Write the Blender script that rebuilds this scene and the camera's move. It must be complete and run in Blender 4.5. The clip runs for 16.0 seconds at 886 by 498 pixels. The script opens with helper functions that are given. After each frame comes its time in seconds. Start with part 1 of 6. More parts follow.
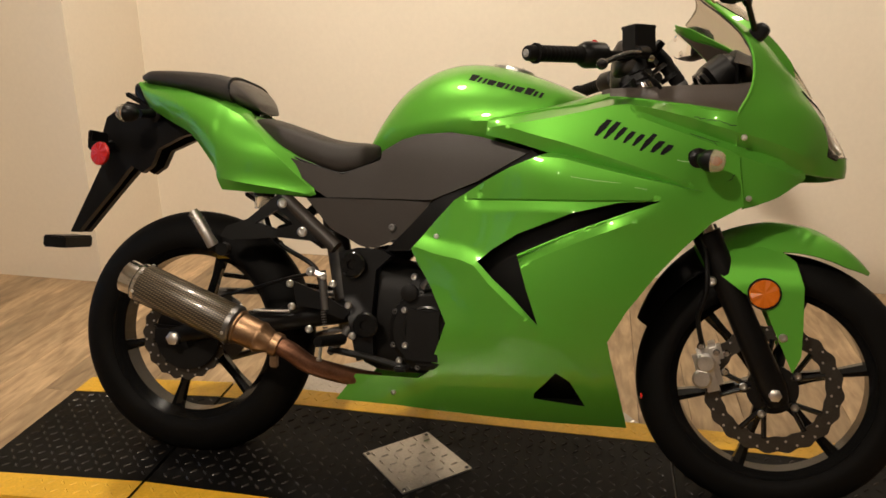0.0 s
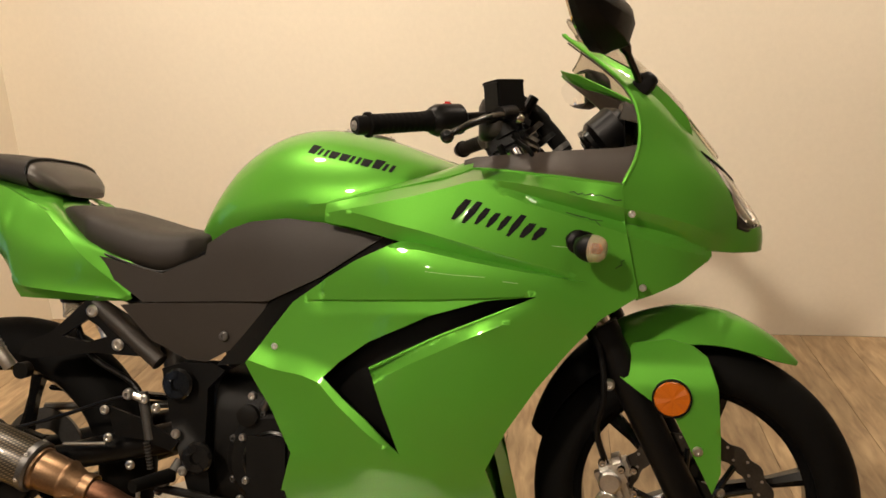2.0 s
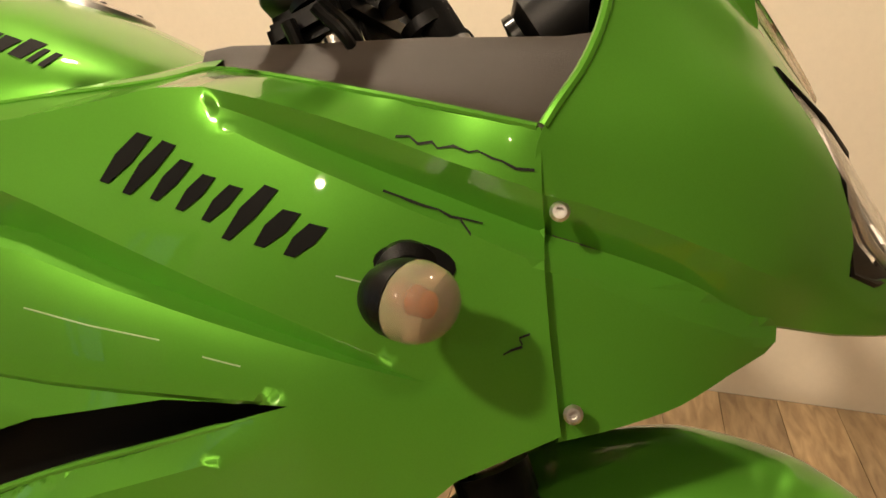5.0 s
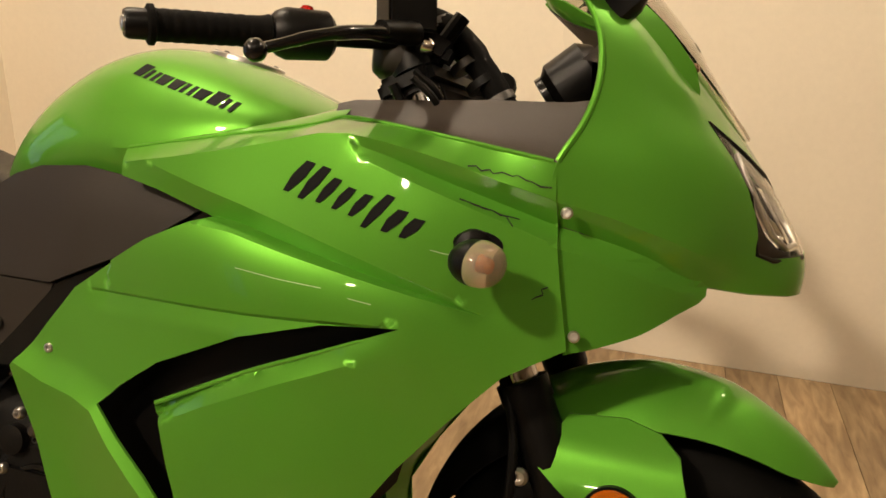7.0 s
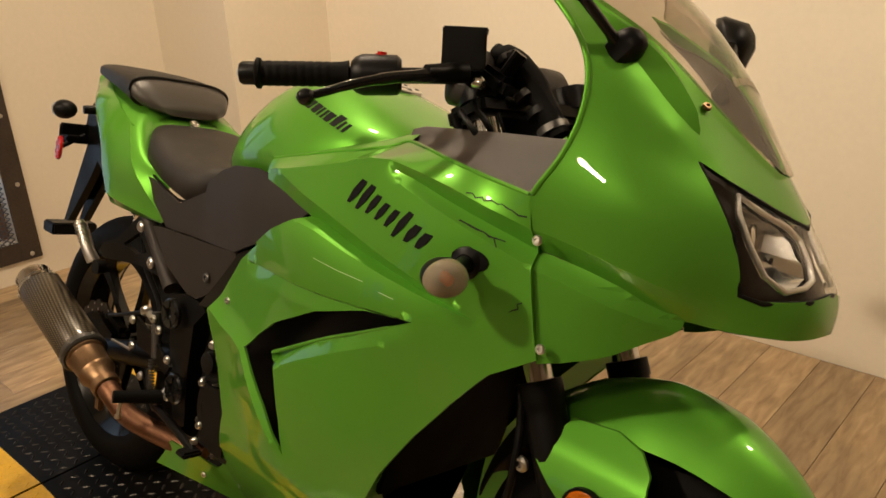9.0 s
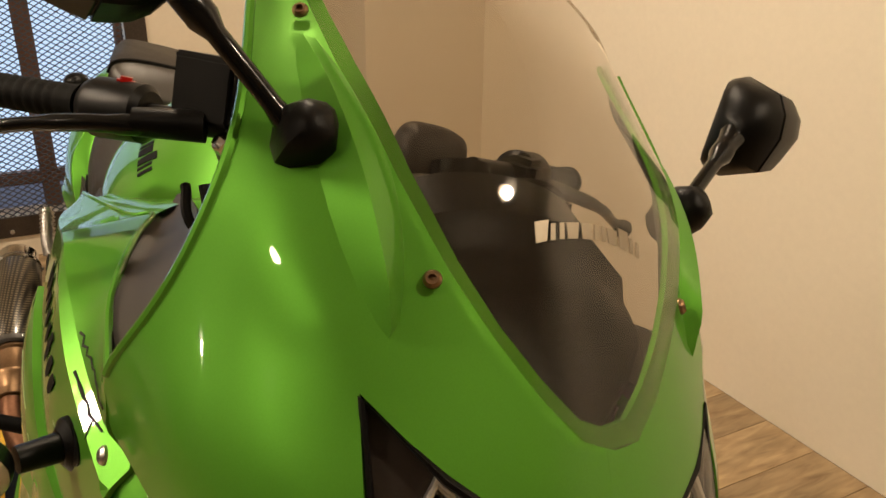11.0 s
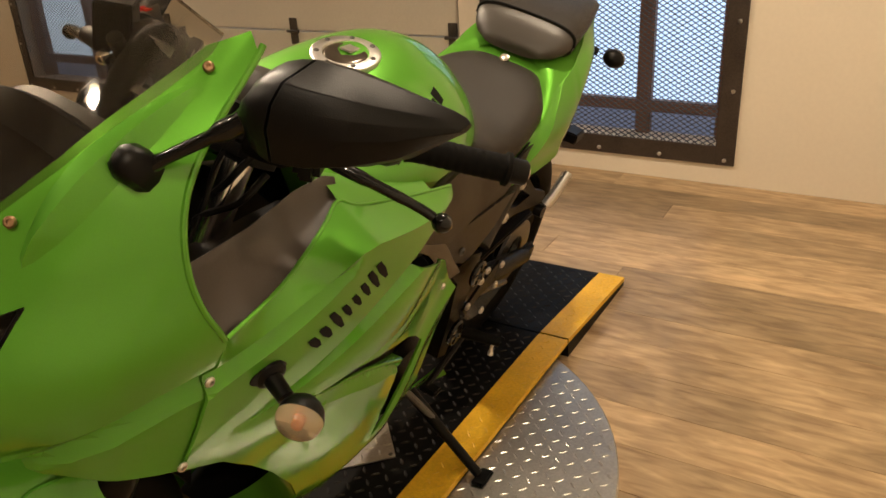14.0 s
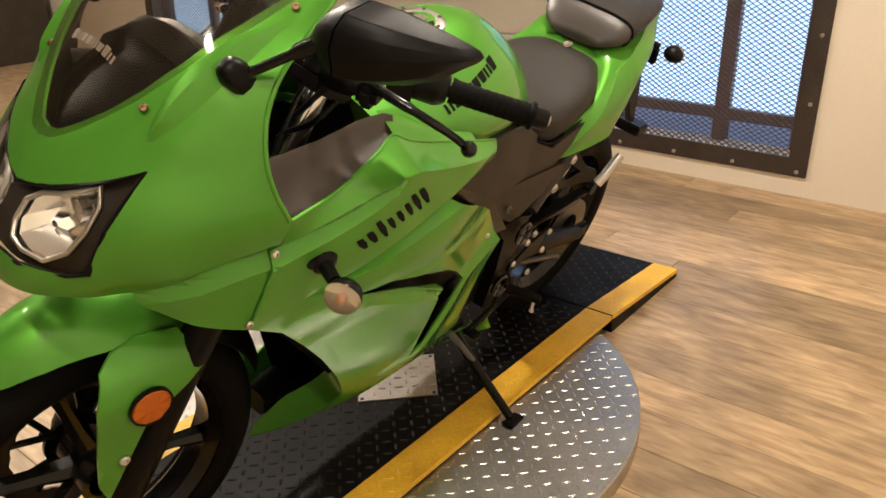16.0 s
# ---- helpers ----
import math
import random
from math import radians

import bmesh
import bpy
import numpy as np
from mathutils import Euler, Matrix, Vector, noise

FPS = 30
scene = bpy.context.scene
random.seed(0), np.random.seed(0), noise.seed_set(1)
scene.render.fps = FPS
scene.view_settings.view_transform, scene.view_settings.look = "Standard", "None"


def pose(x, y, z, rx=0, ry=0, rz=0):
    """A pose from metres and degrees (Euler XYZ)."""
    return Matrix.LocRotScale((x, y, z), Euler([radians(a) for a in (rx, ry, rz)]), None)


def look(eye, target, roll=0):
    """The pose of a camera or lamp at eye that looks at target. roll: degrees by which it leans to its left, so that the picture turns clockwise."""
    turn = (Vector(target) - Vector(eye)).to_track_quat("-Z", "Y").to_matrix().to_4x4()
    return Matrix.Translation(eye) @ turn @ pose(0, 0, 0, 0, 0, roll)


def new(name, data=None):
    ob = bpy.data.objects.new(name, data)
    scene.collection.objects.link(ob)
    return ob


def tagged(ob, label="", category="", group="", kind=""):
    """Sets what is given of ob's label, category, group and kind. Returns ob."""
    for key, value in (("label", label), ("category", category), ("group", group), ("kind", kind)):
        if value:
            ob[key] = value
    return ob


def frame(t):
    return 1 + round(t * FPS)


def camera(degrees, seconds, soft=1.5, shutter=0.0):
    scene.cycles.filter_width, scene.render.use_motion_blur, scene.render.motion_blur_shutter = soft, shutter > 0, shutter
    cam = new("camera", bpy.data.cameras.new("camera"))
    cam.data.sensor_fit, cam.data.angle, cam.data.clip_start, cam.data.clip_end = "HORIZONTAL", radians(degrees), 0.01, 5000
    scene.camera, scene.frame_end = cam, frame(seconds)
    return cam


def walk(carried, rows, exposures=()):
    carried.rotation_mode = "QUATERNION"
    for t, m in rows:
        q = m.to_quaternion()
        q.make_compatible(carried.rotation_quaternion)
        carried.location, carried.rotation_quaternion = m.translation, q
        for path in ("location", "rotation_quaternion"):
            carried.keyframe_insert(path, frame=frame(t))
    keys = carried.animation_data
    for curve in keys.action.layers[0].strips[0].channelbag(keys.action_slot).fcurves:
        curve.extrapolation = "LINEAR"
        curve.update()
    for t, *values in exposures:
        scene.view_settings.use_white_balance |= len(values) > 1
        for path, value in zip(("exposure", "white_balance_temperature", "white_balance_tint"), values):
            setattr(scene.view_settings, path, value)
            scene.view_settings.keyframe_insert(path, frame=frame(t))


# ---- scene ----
from mathutils import geometry

# ---- camera ----
cam = camera(59.19, 16.0, soft=1.6)
PATH = [
    (0, pose(0.2675, -1.6267, 1.2151, 70.991, -0.165, 10.907)),
    (0.5, pose(0.2769, -1.5943, 1.1993, 71.685, -0.085, 10.815)),
    (1, pose(0.3181, -1.5069, 1.2180, 72.380, 0.461, 9.933)),
    (1.5, pose(0.3653, -1.3778, 1.2470, 72.746, 1.295, 8.335)),
    (2, pose(0.4463, -1.2471, 1.2629, 72.345, 2.126, 7.953)),
    (2.5, pose(0.5506, -1.1581, 1.2424, 72.923, 0.089, 8.096)),
    (3, pose(0.6529, -0.9196, 1.1995, 72.427, -2.497, 10.912)),
    (3.5, pose(0.6462, -0.6060, 1.1013, 73.957, -1.302, 14.577)),
    (4, pose(0.6020, -0.4540, 1.0400, 72.700, -1.850, 13.000)),
    (4.2, pose(0.6080, -0.4390, 1.0400, 71.600, -1.600, 13.700)),
    (6.3, pose(0.5960, -0.4240, 1.0480, 71.400, -1.950, 14.400)),
    (6.5, pose(0.5860, -0.4560, 1.0620, 70.900, -1.650, 15.500)),
    (7, pose(0.6572, -0.7175, 1.1340, 70.617, -1.749, 16.629)),
    (7.5, pose(0.7157, -0.9175, 1.1930, 70.165, -1.100, 18.840)),
    (8, pose(0.9351, -0.9923, 1.2367, 69.045, 0.149, 25.854)),
    (8.2, pose(0.9810, -0.9465, 1.2336, 69.029, 0.755, 29.455)),
    (10.3, pose(1.0703, -0.1732, 1.2233, 68.119, 1.409, 55.525)),
    (10.5, pose(1.0577, -0.1221, 1.2163, 68.602, 0.103, 56.505)),
    (11, pose(1.0227, 0.0225, 1.2229, 67.762, -0.675, 62.614)),
    (11.5, pose(0.9688, 0.2044, 1.2156, 68.106, 2.294, 70.432)),
    (12, pose(0.9885, 0.3650, 1.2421, 66.127, 0.393, 78.871)),
    (12.5, pose(1.0108, 0.5685, 1.2610, 64.757, 1.801, 93.529)),
    (13, pose(0.9490, 0.7024, 1.2477, 66.193, 1.847, 104.108)),
    (13.5, pose(0.9044, 0.8190, 1.2559, 64.931, 1.931, 114.713)),
    (14, pose(1.0060, 1.0196, 1.2223, 65.132, 3.287, 120.393)),
    (14.5, pose(1.1013, 1.1662, 1.1961, 64.775, 2.004, 124.283)),
    (15, pose(1.1439, 1.2017, 1.2016, 65.397, 1.060, 126.199)),
    (15.5, pose(1.1547, 1.2026, 1.1964, 65.956, 1.050, 127.498)),
    (16, pose(1.1534, 1.2125, 1.1974, 66.035, 1.139, 128.445)),
]
walk(cam, PATH, exposures=[(0.0, -0.3, 5600, 10), (1.5, -0.2, 5500, 10), (3.0, -0.35, 6400, 10), (6.5, -0.2, 6200, 10), (8.0, -0.42, 6300, 10), (10.5, -0.45, 6300, 10), (12.5, -0.4, 6300, 10), (13.5, -0.28, 6300, 10), (15.0, 0.1, 5900, 10), (16.0, 0.2, 5500, 10)])

# ---- light ----
world = bpy.data.worlds.new("world")
scene.world = world
world.use_nodes = True
wn = world.node_tree
sky = wn.nodes.new("ShaderNodeTexSky")
sky.sky_type, sky.sun_disc = "NISHITA", False
sky.sun_elevation, sky.sun_rotation = radians(40), radians(200)
wn.links.new(sky.outputs[0], wn.nodes["Background"].inputs[0])
wn.nodes["Background"].inputs[1].default_value = 0.1

LAMPS = [  # place, what it is turned to, watts, radius, beam in degrees
    ((1.6, 1.1, 2.72), (1.5, 1.1, 0.0), 27, 0.07, 170),
    ((-0.7, -1.9, 2.72), (0.3, 0.5, 1.4), 50, 0.10, 125),
    ((1.15, -1.75, 2.72), (0.9, -0.6, 0.6), 13, 0.08, 160),
    ((-0.6, -4.4, 2.72), (-0.6, -4.2, 0.0), 42, 0.07, 170),
    ((-0.7, 0.5, 2.72), (-0.7, 0.6, 0.0), 38, 0.07, 170),
]


def lamp(name, m, watts, size, colour, shape="DISK", size_y=None):
    data = bpy.data.lights.new(name, "AREA")
    data.shape, data.size, data.energy, data.color = shape, size, watts, colour
    if size_y:
        data.size_y = size_y
    ob = new(name, data)
    ob.matrix_world = m
    return ob


for place, aim, watts, radius, beam in LAMPS:
    lamp("ceiling_lamp_light", look(place, aim), watts, 2 * radius, (1.0, 0.79, 0.55)).data.spread = radians(beam)

# ---- materials ----
def rgb(c):
    return (*c, 1.0)


def material(name, colour, rough=0.5, metal=0.0, vary=0.15, scale=20.0, fine=200.0, bump=0.0, bump_scale=300.0,
             coat=0.0, coat_rough=0.05, per_object=0.0, spec=0.5, rough_vary=0.1, sheen=0.0, coat_ior=1.5):
    """Principled material with two scales of colour and gloss variation and a fine relief, in object coordinates."""
    mat = bpy.data.materials.new(name)
    mat.use_nodes = True
    nt = mat.node_tree
    bs = nt.nodes["Principled BSDF"]
    co = nt.nodes.new("ShaderNodeTexCoord")
    n1 = nt.nodes.new("ShaderNodeTexNoise")
    n1.inputs["Scale"].default_value, n1.inputs["Detail"].default_value = scale, 4
    n2 = nt.nodes.new("ShaderNodeTexNoise")
    n2.inputs["Scale"].default_value, n2.inputs["Detail"].default_value = fine, 3
    for n in (n1, n2):
        nt.links.new(co.outputs["Object"], n.inputs["Vector"])
    add = nt.nodes.new("ShaderNodeMath")
    add.operation = "ADD"
    nt.links.new(n1.outputs[0], add.inputs[0])
    nt.links.new(n2.outputs[0], add.inputs[1])
    ramp = nt.nodes.new("ShaderNodeMapRange")
    ramp.inputs["From Min"].default_value, ramp.inputs["From Max"].default_value = 0.6, 1.4
    ramp.inputs["To Min"].default_value, ramp.inputs["To Max"].default_value = 1 - vary, 1 + vary
    nt.links.new(add.outputs[0], ramp.inputs["Value"])
    val = ramp.outputs[0]
    if per_object:
        info = nt.nodes.new("ShaderNodeObjectInfo")
        r2 = nt.nodes.new("ShaderNodeMapRange")
        r2.inputs["To Min"].default_value, r2.inputs["To Max"].default_value = 1 - per_object, 1 + per_object
        nt.links.new(info.outputs["Random"], r2.inputs["Value"])
        mul = nt.nodes.new("ShaderNodeMath")
        mul.operation = "MULTIPLY"
        nt.links.new(val, mul.inputs[0])
        nt.links.new(r2.outputs[0], mul.inputs[1])
        val = mul.outputs[0]
    hsv = nt.nodes.new("ShaderNodeHueSaturation")
    hsv.inputs["Color"].default_value = rgb(colour)
    nt.links.new(val, hsv.inputs["Value"])
    nt.links.new(hsv.outputs[0], bs.inputs["Base Color"])
    rr = nt.nodes.new("ShaderNodeMapRange")
    rr.inputs["From Min"].default_value, rr.inputs["From Max"].default_value = 0.3, 0.7
    rr.inputs["To Min"].default_value, rr.inputs["To Max"].default_value = max(0.02, rough * (1 - rough_vary)), min(1, rough * (1 + rough_vary))
    nt.links.new(n1.outputs[0], rr.inputs["Value"])
    nt.links.new(rr.outputs[0], bs.inputs["Roughness"])
    bs.inputs["Metallic"].default_value = metal
    bs.inputs["Coat Weight"].default_value, bs.inputs["Coat Roughness"].default_value = coat, coat_rough
    bs.inputs["Coat IOR"].default_value = coat_ior
    bs.inputs["Specular IOR Level"].default_value = spec
    bs.inputs["Sheen Weight"].default_value = sheen
    if bump:
        nb = nt.nodes.new("ShaderNodeTexNoise")
        nb.inputs["Scale"].default_value, nb.inputs["Detail"].default_value = bump_scale, 3
        nt.links.new(co.outputs["Object"], nb.inputs["Vector"])
        bp = nt.nodes.new("ShaderNodeBump")
        bp.inputs["Strength"].default_value, bp.inputs["Distance"].default_value = bump, 0.002
        nt.links.new(nb.outputs[0], bp.inputs["Height"])
        nt.links.new(bp.outputs[0], bs.inputs["Normal"])
    return mat


GREEN = material("green_metallic_paint", (0.096, 0.31, 0.026), 0.40, 0.38, 0.06, 6, 900, coat=1.0, coat_rough=0.03, coat_ior=1.38, spec=0.2)
GREEN.node_tree.nodes["Principled BSDF"].inputs["Specular Tint"].default_value = (0.6, 0.82, 0.3, 1)  # flakes stay green at glancing angles
BLACK = material("satin_black_plastic", (0.0035, 0.0032, 0.003), 0.38, 0, 0.2, 15, 300, 0.15, 900, spec=0.16)
COVER = material("textured_grey_black_plastic", (0.025, 0.020, 0.016), 0.46, 0, 0.12, 12, 300, 0.2, 1200, spec=0.3)
GLOSSB = material("gloss_black_paint", (0.005, 0.005, 0.005), 0.2, 0, 0.2, 15, 300, coat=0.3, spec=0.2)
RUBBER = material("tyre_rubber", (0.0034, 0.0031, 0.0028), 0.66, 0, 0.3, 18, 250, 0.25, 700, spec=0.08)
VINYL = material("seat_vinyl", (0.023, 0.019, 0.0155), 0.5, 0, 0.15, 10, 350, 0.3, 1400, spec=0.3)
VINYL2 = material("smooth_grey_vinyl", (0.05, 0.043, 0.037), 0.34, 0, 0.1, 10, 350, 0.2, 1400)
DASH = material("grey_cockpit_plastic", (0.040, 0.031, 0.025), 0.42, 0, 0.12, 12, 350, 0.3, 1500, spec=0.5)
CHROME = material("polished_steel", (0.75, 0.73, 0.7), 0.14, 1.0, 0.08, 30, 400)
BOWLM = material("bright_reflector_plating", (0.95, 0.93, 0.9), 0.16, 1.0, 0.05, 30, 400)
ALU = material("cast_aluminium", (0.62, 0.6, 0.57), 0.33, 1.0, 0.15, 25, 300, 0.1, 800)
DISC = material("worn_disc_steel", (0.055, 0.048, 0.04), 0.42, 0.8, 0.3, 25, 300, 0.1, 700)
STEELD = material("dark_steel", (0.12, 0.115, 0.11), 0.38, 0.8, 0.25, 25, 300, 0.1, 700)
ENGINE = material("black_engine_enamel", (0.007, 0.0065, 0.006), 0.45, 0.1, 0.3, 25, 300, 0.3, 500, spec=0.12)
COPPER = material("heat_tinted_steel", (0.17, 0.085, 0.05), 0.5, 1.0, 0.3, 18, 200, 0.1, 500)
COPPER2 = material("bronzed_steel", (0.25, 0.155, 0.085), 0.42, 1.0, 0.2, 22, 250)
HOUSING = material("dark_brown_housing", (0.018, 0.013, 0.010), 0.4, 0, 0.15, spec=0.2)
DECAL = material("black_decal_film", (0.006, 0.006, 0.006), 0.6, 0, 0.1, spec=0.1)
CAPM = material("polished_cap_metal", (0.20, 0.17, 0.14), 0.16, 0.9, 0.15)
SILVERINK = material("silver_decal_ink", (0.36, 0.31, 0.24), 0.4, 0.6, 0.1)
SCRATCH = material("pale_scratch", (0.35, 0.5, 0.25), 0.6)
CRACK = material("raw_dark_crack", (0.01, 0.012, 0.006), 0.8)
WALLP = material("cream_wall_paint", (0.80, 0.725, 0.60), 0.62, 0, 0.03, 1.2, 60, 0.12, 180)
# unseen ceiling and walls: tones darkened to hold down bounced light
CEIL = material("dimmed_ceiling", (0.45, 0.41, 0.35), 0.8, 0, 0.03, 1.2, 60)
WALLD = material("dimmed_tan_wall", (0.38, 0.32, 0.25), 0.65, 0, 0.05, 1.2, 60, 0.12, 180)
DOORP = material("door_panel_paint", (0.66, 0.62, 0.53), 0.45, 0, 0.05, 2, 90, 0.1, 150)
FRAMEM = material("rusty_dark_steel_frame", (0.055, 0.042, 0.034), 0.5, 0.3, 0.4, 9, 160, 0.3, 300)
RUSTWOOD = material("red_brown_window_wood", (0.15, 0.07, 0.045), 0.55, 0, 0.3, 14, 200, 0.2, 300)
MESHM = material("mesh_steel", (0.10, 0.105, 0.125), 0.5, 0.3, 0.2)
TREADB = material("black_painted_tread_plate", (0.0045, 0.0042, 0.004), 0.5, 0.1, 0.5, 7, 120, 0.2, 300, spec=0.1)
TREADT = material("worn_black_tread_bars", (0.022, 0.019, 0.016), 0.38, 0.55, 0.6, 5, 90, 0.2, 300, spec=0.5)
YELLOW = material("safety_yellow_paint", (0.72, 0.42, 0.015), 0.45, 0, 0.18, 9, 140, 0.15, 300)
TREADC = material("bright_worn_tread_bars", (0.52, 0.49, 0.44), 0.34, 0.9, 0.2, 6, 150)
TREADA = material("aluminium_tread_plate", (0.46, 0.435, 0.40), 0.36, 0.9, 0.2, 6, 150, 0.15, 400)
CLUTTER = material("dark_clutter", (0.05, 0.04, 0.03), 0.6, 0, 0.4, 8, 90)


def glassy(name, colour, rough=0.02, ior=1.45, trans=1.0):
    mat = bpy.data.materials.new(name)
    mat.use_nodes = True
    bs = mat.node_tree.nodes["Principled BSDF"]
    bs.inputs["Base Color"].default_value = rgb(colour)
    bs.inputs["Roughness"].default_value = rough
    bs.inputs["IOR"].default_value = ior
    bs.inputs["Transmission Weight"].default_value = trans
    return mat


LENS = glassy("clear_lens", (0.97, 0.97, 0.95), 0.01, 1.18)
SCREEN = glassy("tinted_acrylic", (0.60, 0.55, 0.48), 0.02, 1.07, 0.996)
SCREEN.node_tree.nodes["Principled BSDF"].inputs["Coat Weight"].default_value = 0.7
SIGLENS = glassy("smoked_clear_lens", (0.85, 0.74, 0.56), 0.12, 1.35, 0.8)
AMBER = glassy("amber_reflector", (0.62, 0.15, 0.004), 0.2, 1.5, 0.3)
RED = glassy("red_reflector", (0.5, 0.012, 0.006), 0.22, 1.5, 0.25)
MIRRORM = material("mirror_glass", (0.9, 0.9, 0.9), 0.03, 1.0, 0.0)


def carbon():
    mat = material("carbon_fibre", (0.05, 0.045, 0.035), 0.34, 0.2, 0.1, coat=0.4)
    nt = mat.node_tree
    co = nt.nodes.new("ShaderNodeTexCoord")
    mp = nt.nodes.new("ShaderNodeMapping")
    mp.inputs["Rotation"].default_value = (0, radians(20), 0)
    ch = nt.nodes.new("ShaderNodeTexWave")
    ch.inputs["Scale"].default_value, ch.inputs["Distortion"].default_value = 62, 0.0
    ch.bands_direction = "DIAGONAL"
    ch2 = nt.nodes.new("ShaderNodeTexWave")
    ch2.inputs["Scale"].default_value, ch2.bands_direction = 70, "Z"
    nt.links.new(co.outputs["Object"], mp.inputs[0])
    nt.links.new(mp.outputs[0], ch.inputs[0])
    nt.links.new(mp.outputs[0], ch2.inputs[0])
    mul = nt.nodes.new("ShaderNodeMath")
    mul.operation = "MULTIPLY"
    nt.links.new(ch.outputs["Fac"], mul.inputs[0])
    nt.links.new(ch2.outputs["Fac"], mul.inputs[1])
    mix = nt.nodes.new("ShaderNodeMix")
    mix.data_type = "RGBA"
    mix.inputs["A"].default_value, mix.inputs["B"].default_value = (0.012, 0.009, 0.006, 1), (0.21, 0.165, 0.10, 1)
    nt.links.new(mul.outputs[0], mix.inputs["Factor"])
    nt.links.new(mix.outputs["Result"], nt.nodes["Principled BSDF"].inputs["Base Color"])
    return mat


CARBON = carbon()


def wood():
    """Printed oak plank: grain stretched along the plank, tone by plank."""
    mat = bpy.data.materials.new("oak_plank_vinyl")
    mat.use_nodes = True
    nt = mat.node_tree
    bs = nt.nodes["Principled BSDF"]
    co = nt.nodes.new("ShaderNodeTexCoord")
    info = nt.nodes.new("ShaderNodeObjectInfo")
    shift = nt.nodes.new("ShaderNodeVectorMath")
    shift.operation = "MULTIPLY_ADD"
    shift.inputs[1].default_value = (1, 1, 1)
    comb = nt.nodes.new("ShaderNodeCombineXYZ")
    m = nt.nodes.new("ShaderNodeMath")
    m.operation = "MULTIPLY"
    m.inputs[1].default_value = 37.0
    nt.links.new(info.outputs["Random"], m.inputs[0])
    nt.links.new(m.outputs[0], comb.inputs[0])
    nt.links.new(m.outputs[0], comb.inputs[1])
    nt.links.new(co.outputs["Object"], shift.inputs[0])
    nt.links.new(comb.outputs[0], shift.inputs[2])
    mp = nt.nodes.new("ShaderNodeMapping")
    mp.inputs["Scale"].default_value = (46, 8.5, 1)
    nt.links.new(shift.outputs[0], mp.inputs[0])
    n1 = nt.nodes.new("ShaderNodeTexNoise")
    n1.inputs["Scale"].default_value, n1.inputs["Detail"].default_value, n1.inputs["Distortion"].default_value = 1.0, 6, 0.6
    nt.links.new(mp.outputs[0], n1.inputs[0])
    mp2 = nt.nodes.new("ShaderNodeMapping")
    mp2.inputs["Scale"].default_value = (13, 5.0, 1)
    nt.links.new(shift.outputs[0], mp2.inputs[0])
    n2 = nt.nodes.new("ShaderNodeTexNoise")
    n2.inputs["Scale"].default_value, n2.inputs["Detail"].default_value = 1.0, 3
    nt.links.new(mp2.outputs[0], n2.inputs[0])
    cr = nt.nodes.new("ShaderNodeValToRGB")
    cr.color_ramp.elements[0].position, cr.color_ramp.elements[0].color = 0.24, (0.25, 0.16, 0.082, 1)
    cr.color_ramp.elements[1].position, cr.color_ramp.elements[1].color = 0.72, (0.52, 0.375, 0.21, 1)
    nt.links.new(n1.outputs[0], cr.inputs[0])
    cr2 = nt.nodes.new("ShaderNodeMapRange")
    cr2.inputs["From Min"].default_value, cr2.inputs["From Max"].default_value = 0.3, 0.7
    cr2.inputs["To Min"].default_value, cr2.inputs["To Max"].default_value = 0.80, 1.18
    nt.links.new(n2.outputs[0], cr2.inputs[0])
    tone = nt.nodes.new("ShaderNodeMapRange")
    tone.inputs["To Min"].default_value, tone.inputs["To Max"].default_value = 0.72, 1.2
    nt.links.new(info.outputs["Random"], tone.inputs[0])
    mm = nt.nodes.new("ShaderNodeMath")
    mm.operation = "MULTIPLY"
    nt.links.new(cr2.outputs[0], mm.inputs[0])
    nt.links.new(tone.outputs[0], mm.inputs[1])
    hsv = nt.nodes.new("ShaderNodeHueSaturation")
    nt.links.new(cr.outputs[0], hsv.inputs["Color"])
    nt.links.new(mm.outputs[0], hsv.inputs["Value"])
    nt.links.new(hsv.outputs[0], bs.inputs["Base Color"])
    bs.inputs["Roughness"].default_value = 0.38
    bp = nt.nodes.new("ShaderNodeBump")
    bp.inputs["Strength"].default_value, bp.inputs["Distance"].default_value = 0.25, 0.001
    nt.links.new(n1.outputs[0], bp.inputs["Height"])
    nt.links.new(bp.outputs[0], bs.inputs["Normal"])
    return mat


WOOD = wood()


def glow(name, colour, strength):
    mat = bpy.data.materials.new(name)
    mat.use_nodes = True
    nt = mat.node_tree
    em = nt.nodes.new("ShaderNodeEmission")
    em.inputs[0].default_value, em.inputs[1].default_value = rgb(colour), strength
    nt.links.new(em.outputs[0], nt.nodes["Material Output"].inputs[0])
    return mat


DAY = glow("frosted_daylight", (0.6, 0.78, 1.0), 1.5)
BULB = glow("lamp_glow", (1.0, 0.75, 0.45), 14.0)


# ---- mesh helpers ----
def finish(bm, smooth=35.0):
    bmesh.ops.recalc_face_normals(bm, faces=bm.faces)
    for f in bm.faces:
        f.smooth = True
    for e in bm.edges:
        if len(e.link_faces) == 2 and e.calc_face_angle(0) > radians(smooth):
            e.smooth = False
    return bm


def part(name, bm, mat, parent=None, label="", smooth=35.0):
    """One mesh object from a bmesh, under its thing or one of its parts."""
    while parent and parent.parent and parent.parent.parent:
        parent = parent.parent
    finish(bm, smooth)
    me = bpy.data.meshes.new(name)
    bm.to_mesh(me)
    bm.free()
    me.materials.append(mat)
    ob = new(name, me)
    ob.parent = parent
    if label:
        tagged(ob, label)
    return ob


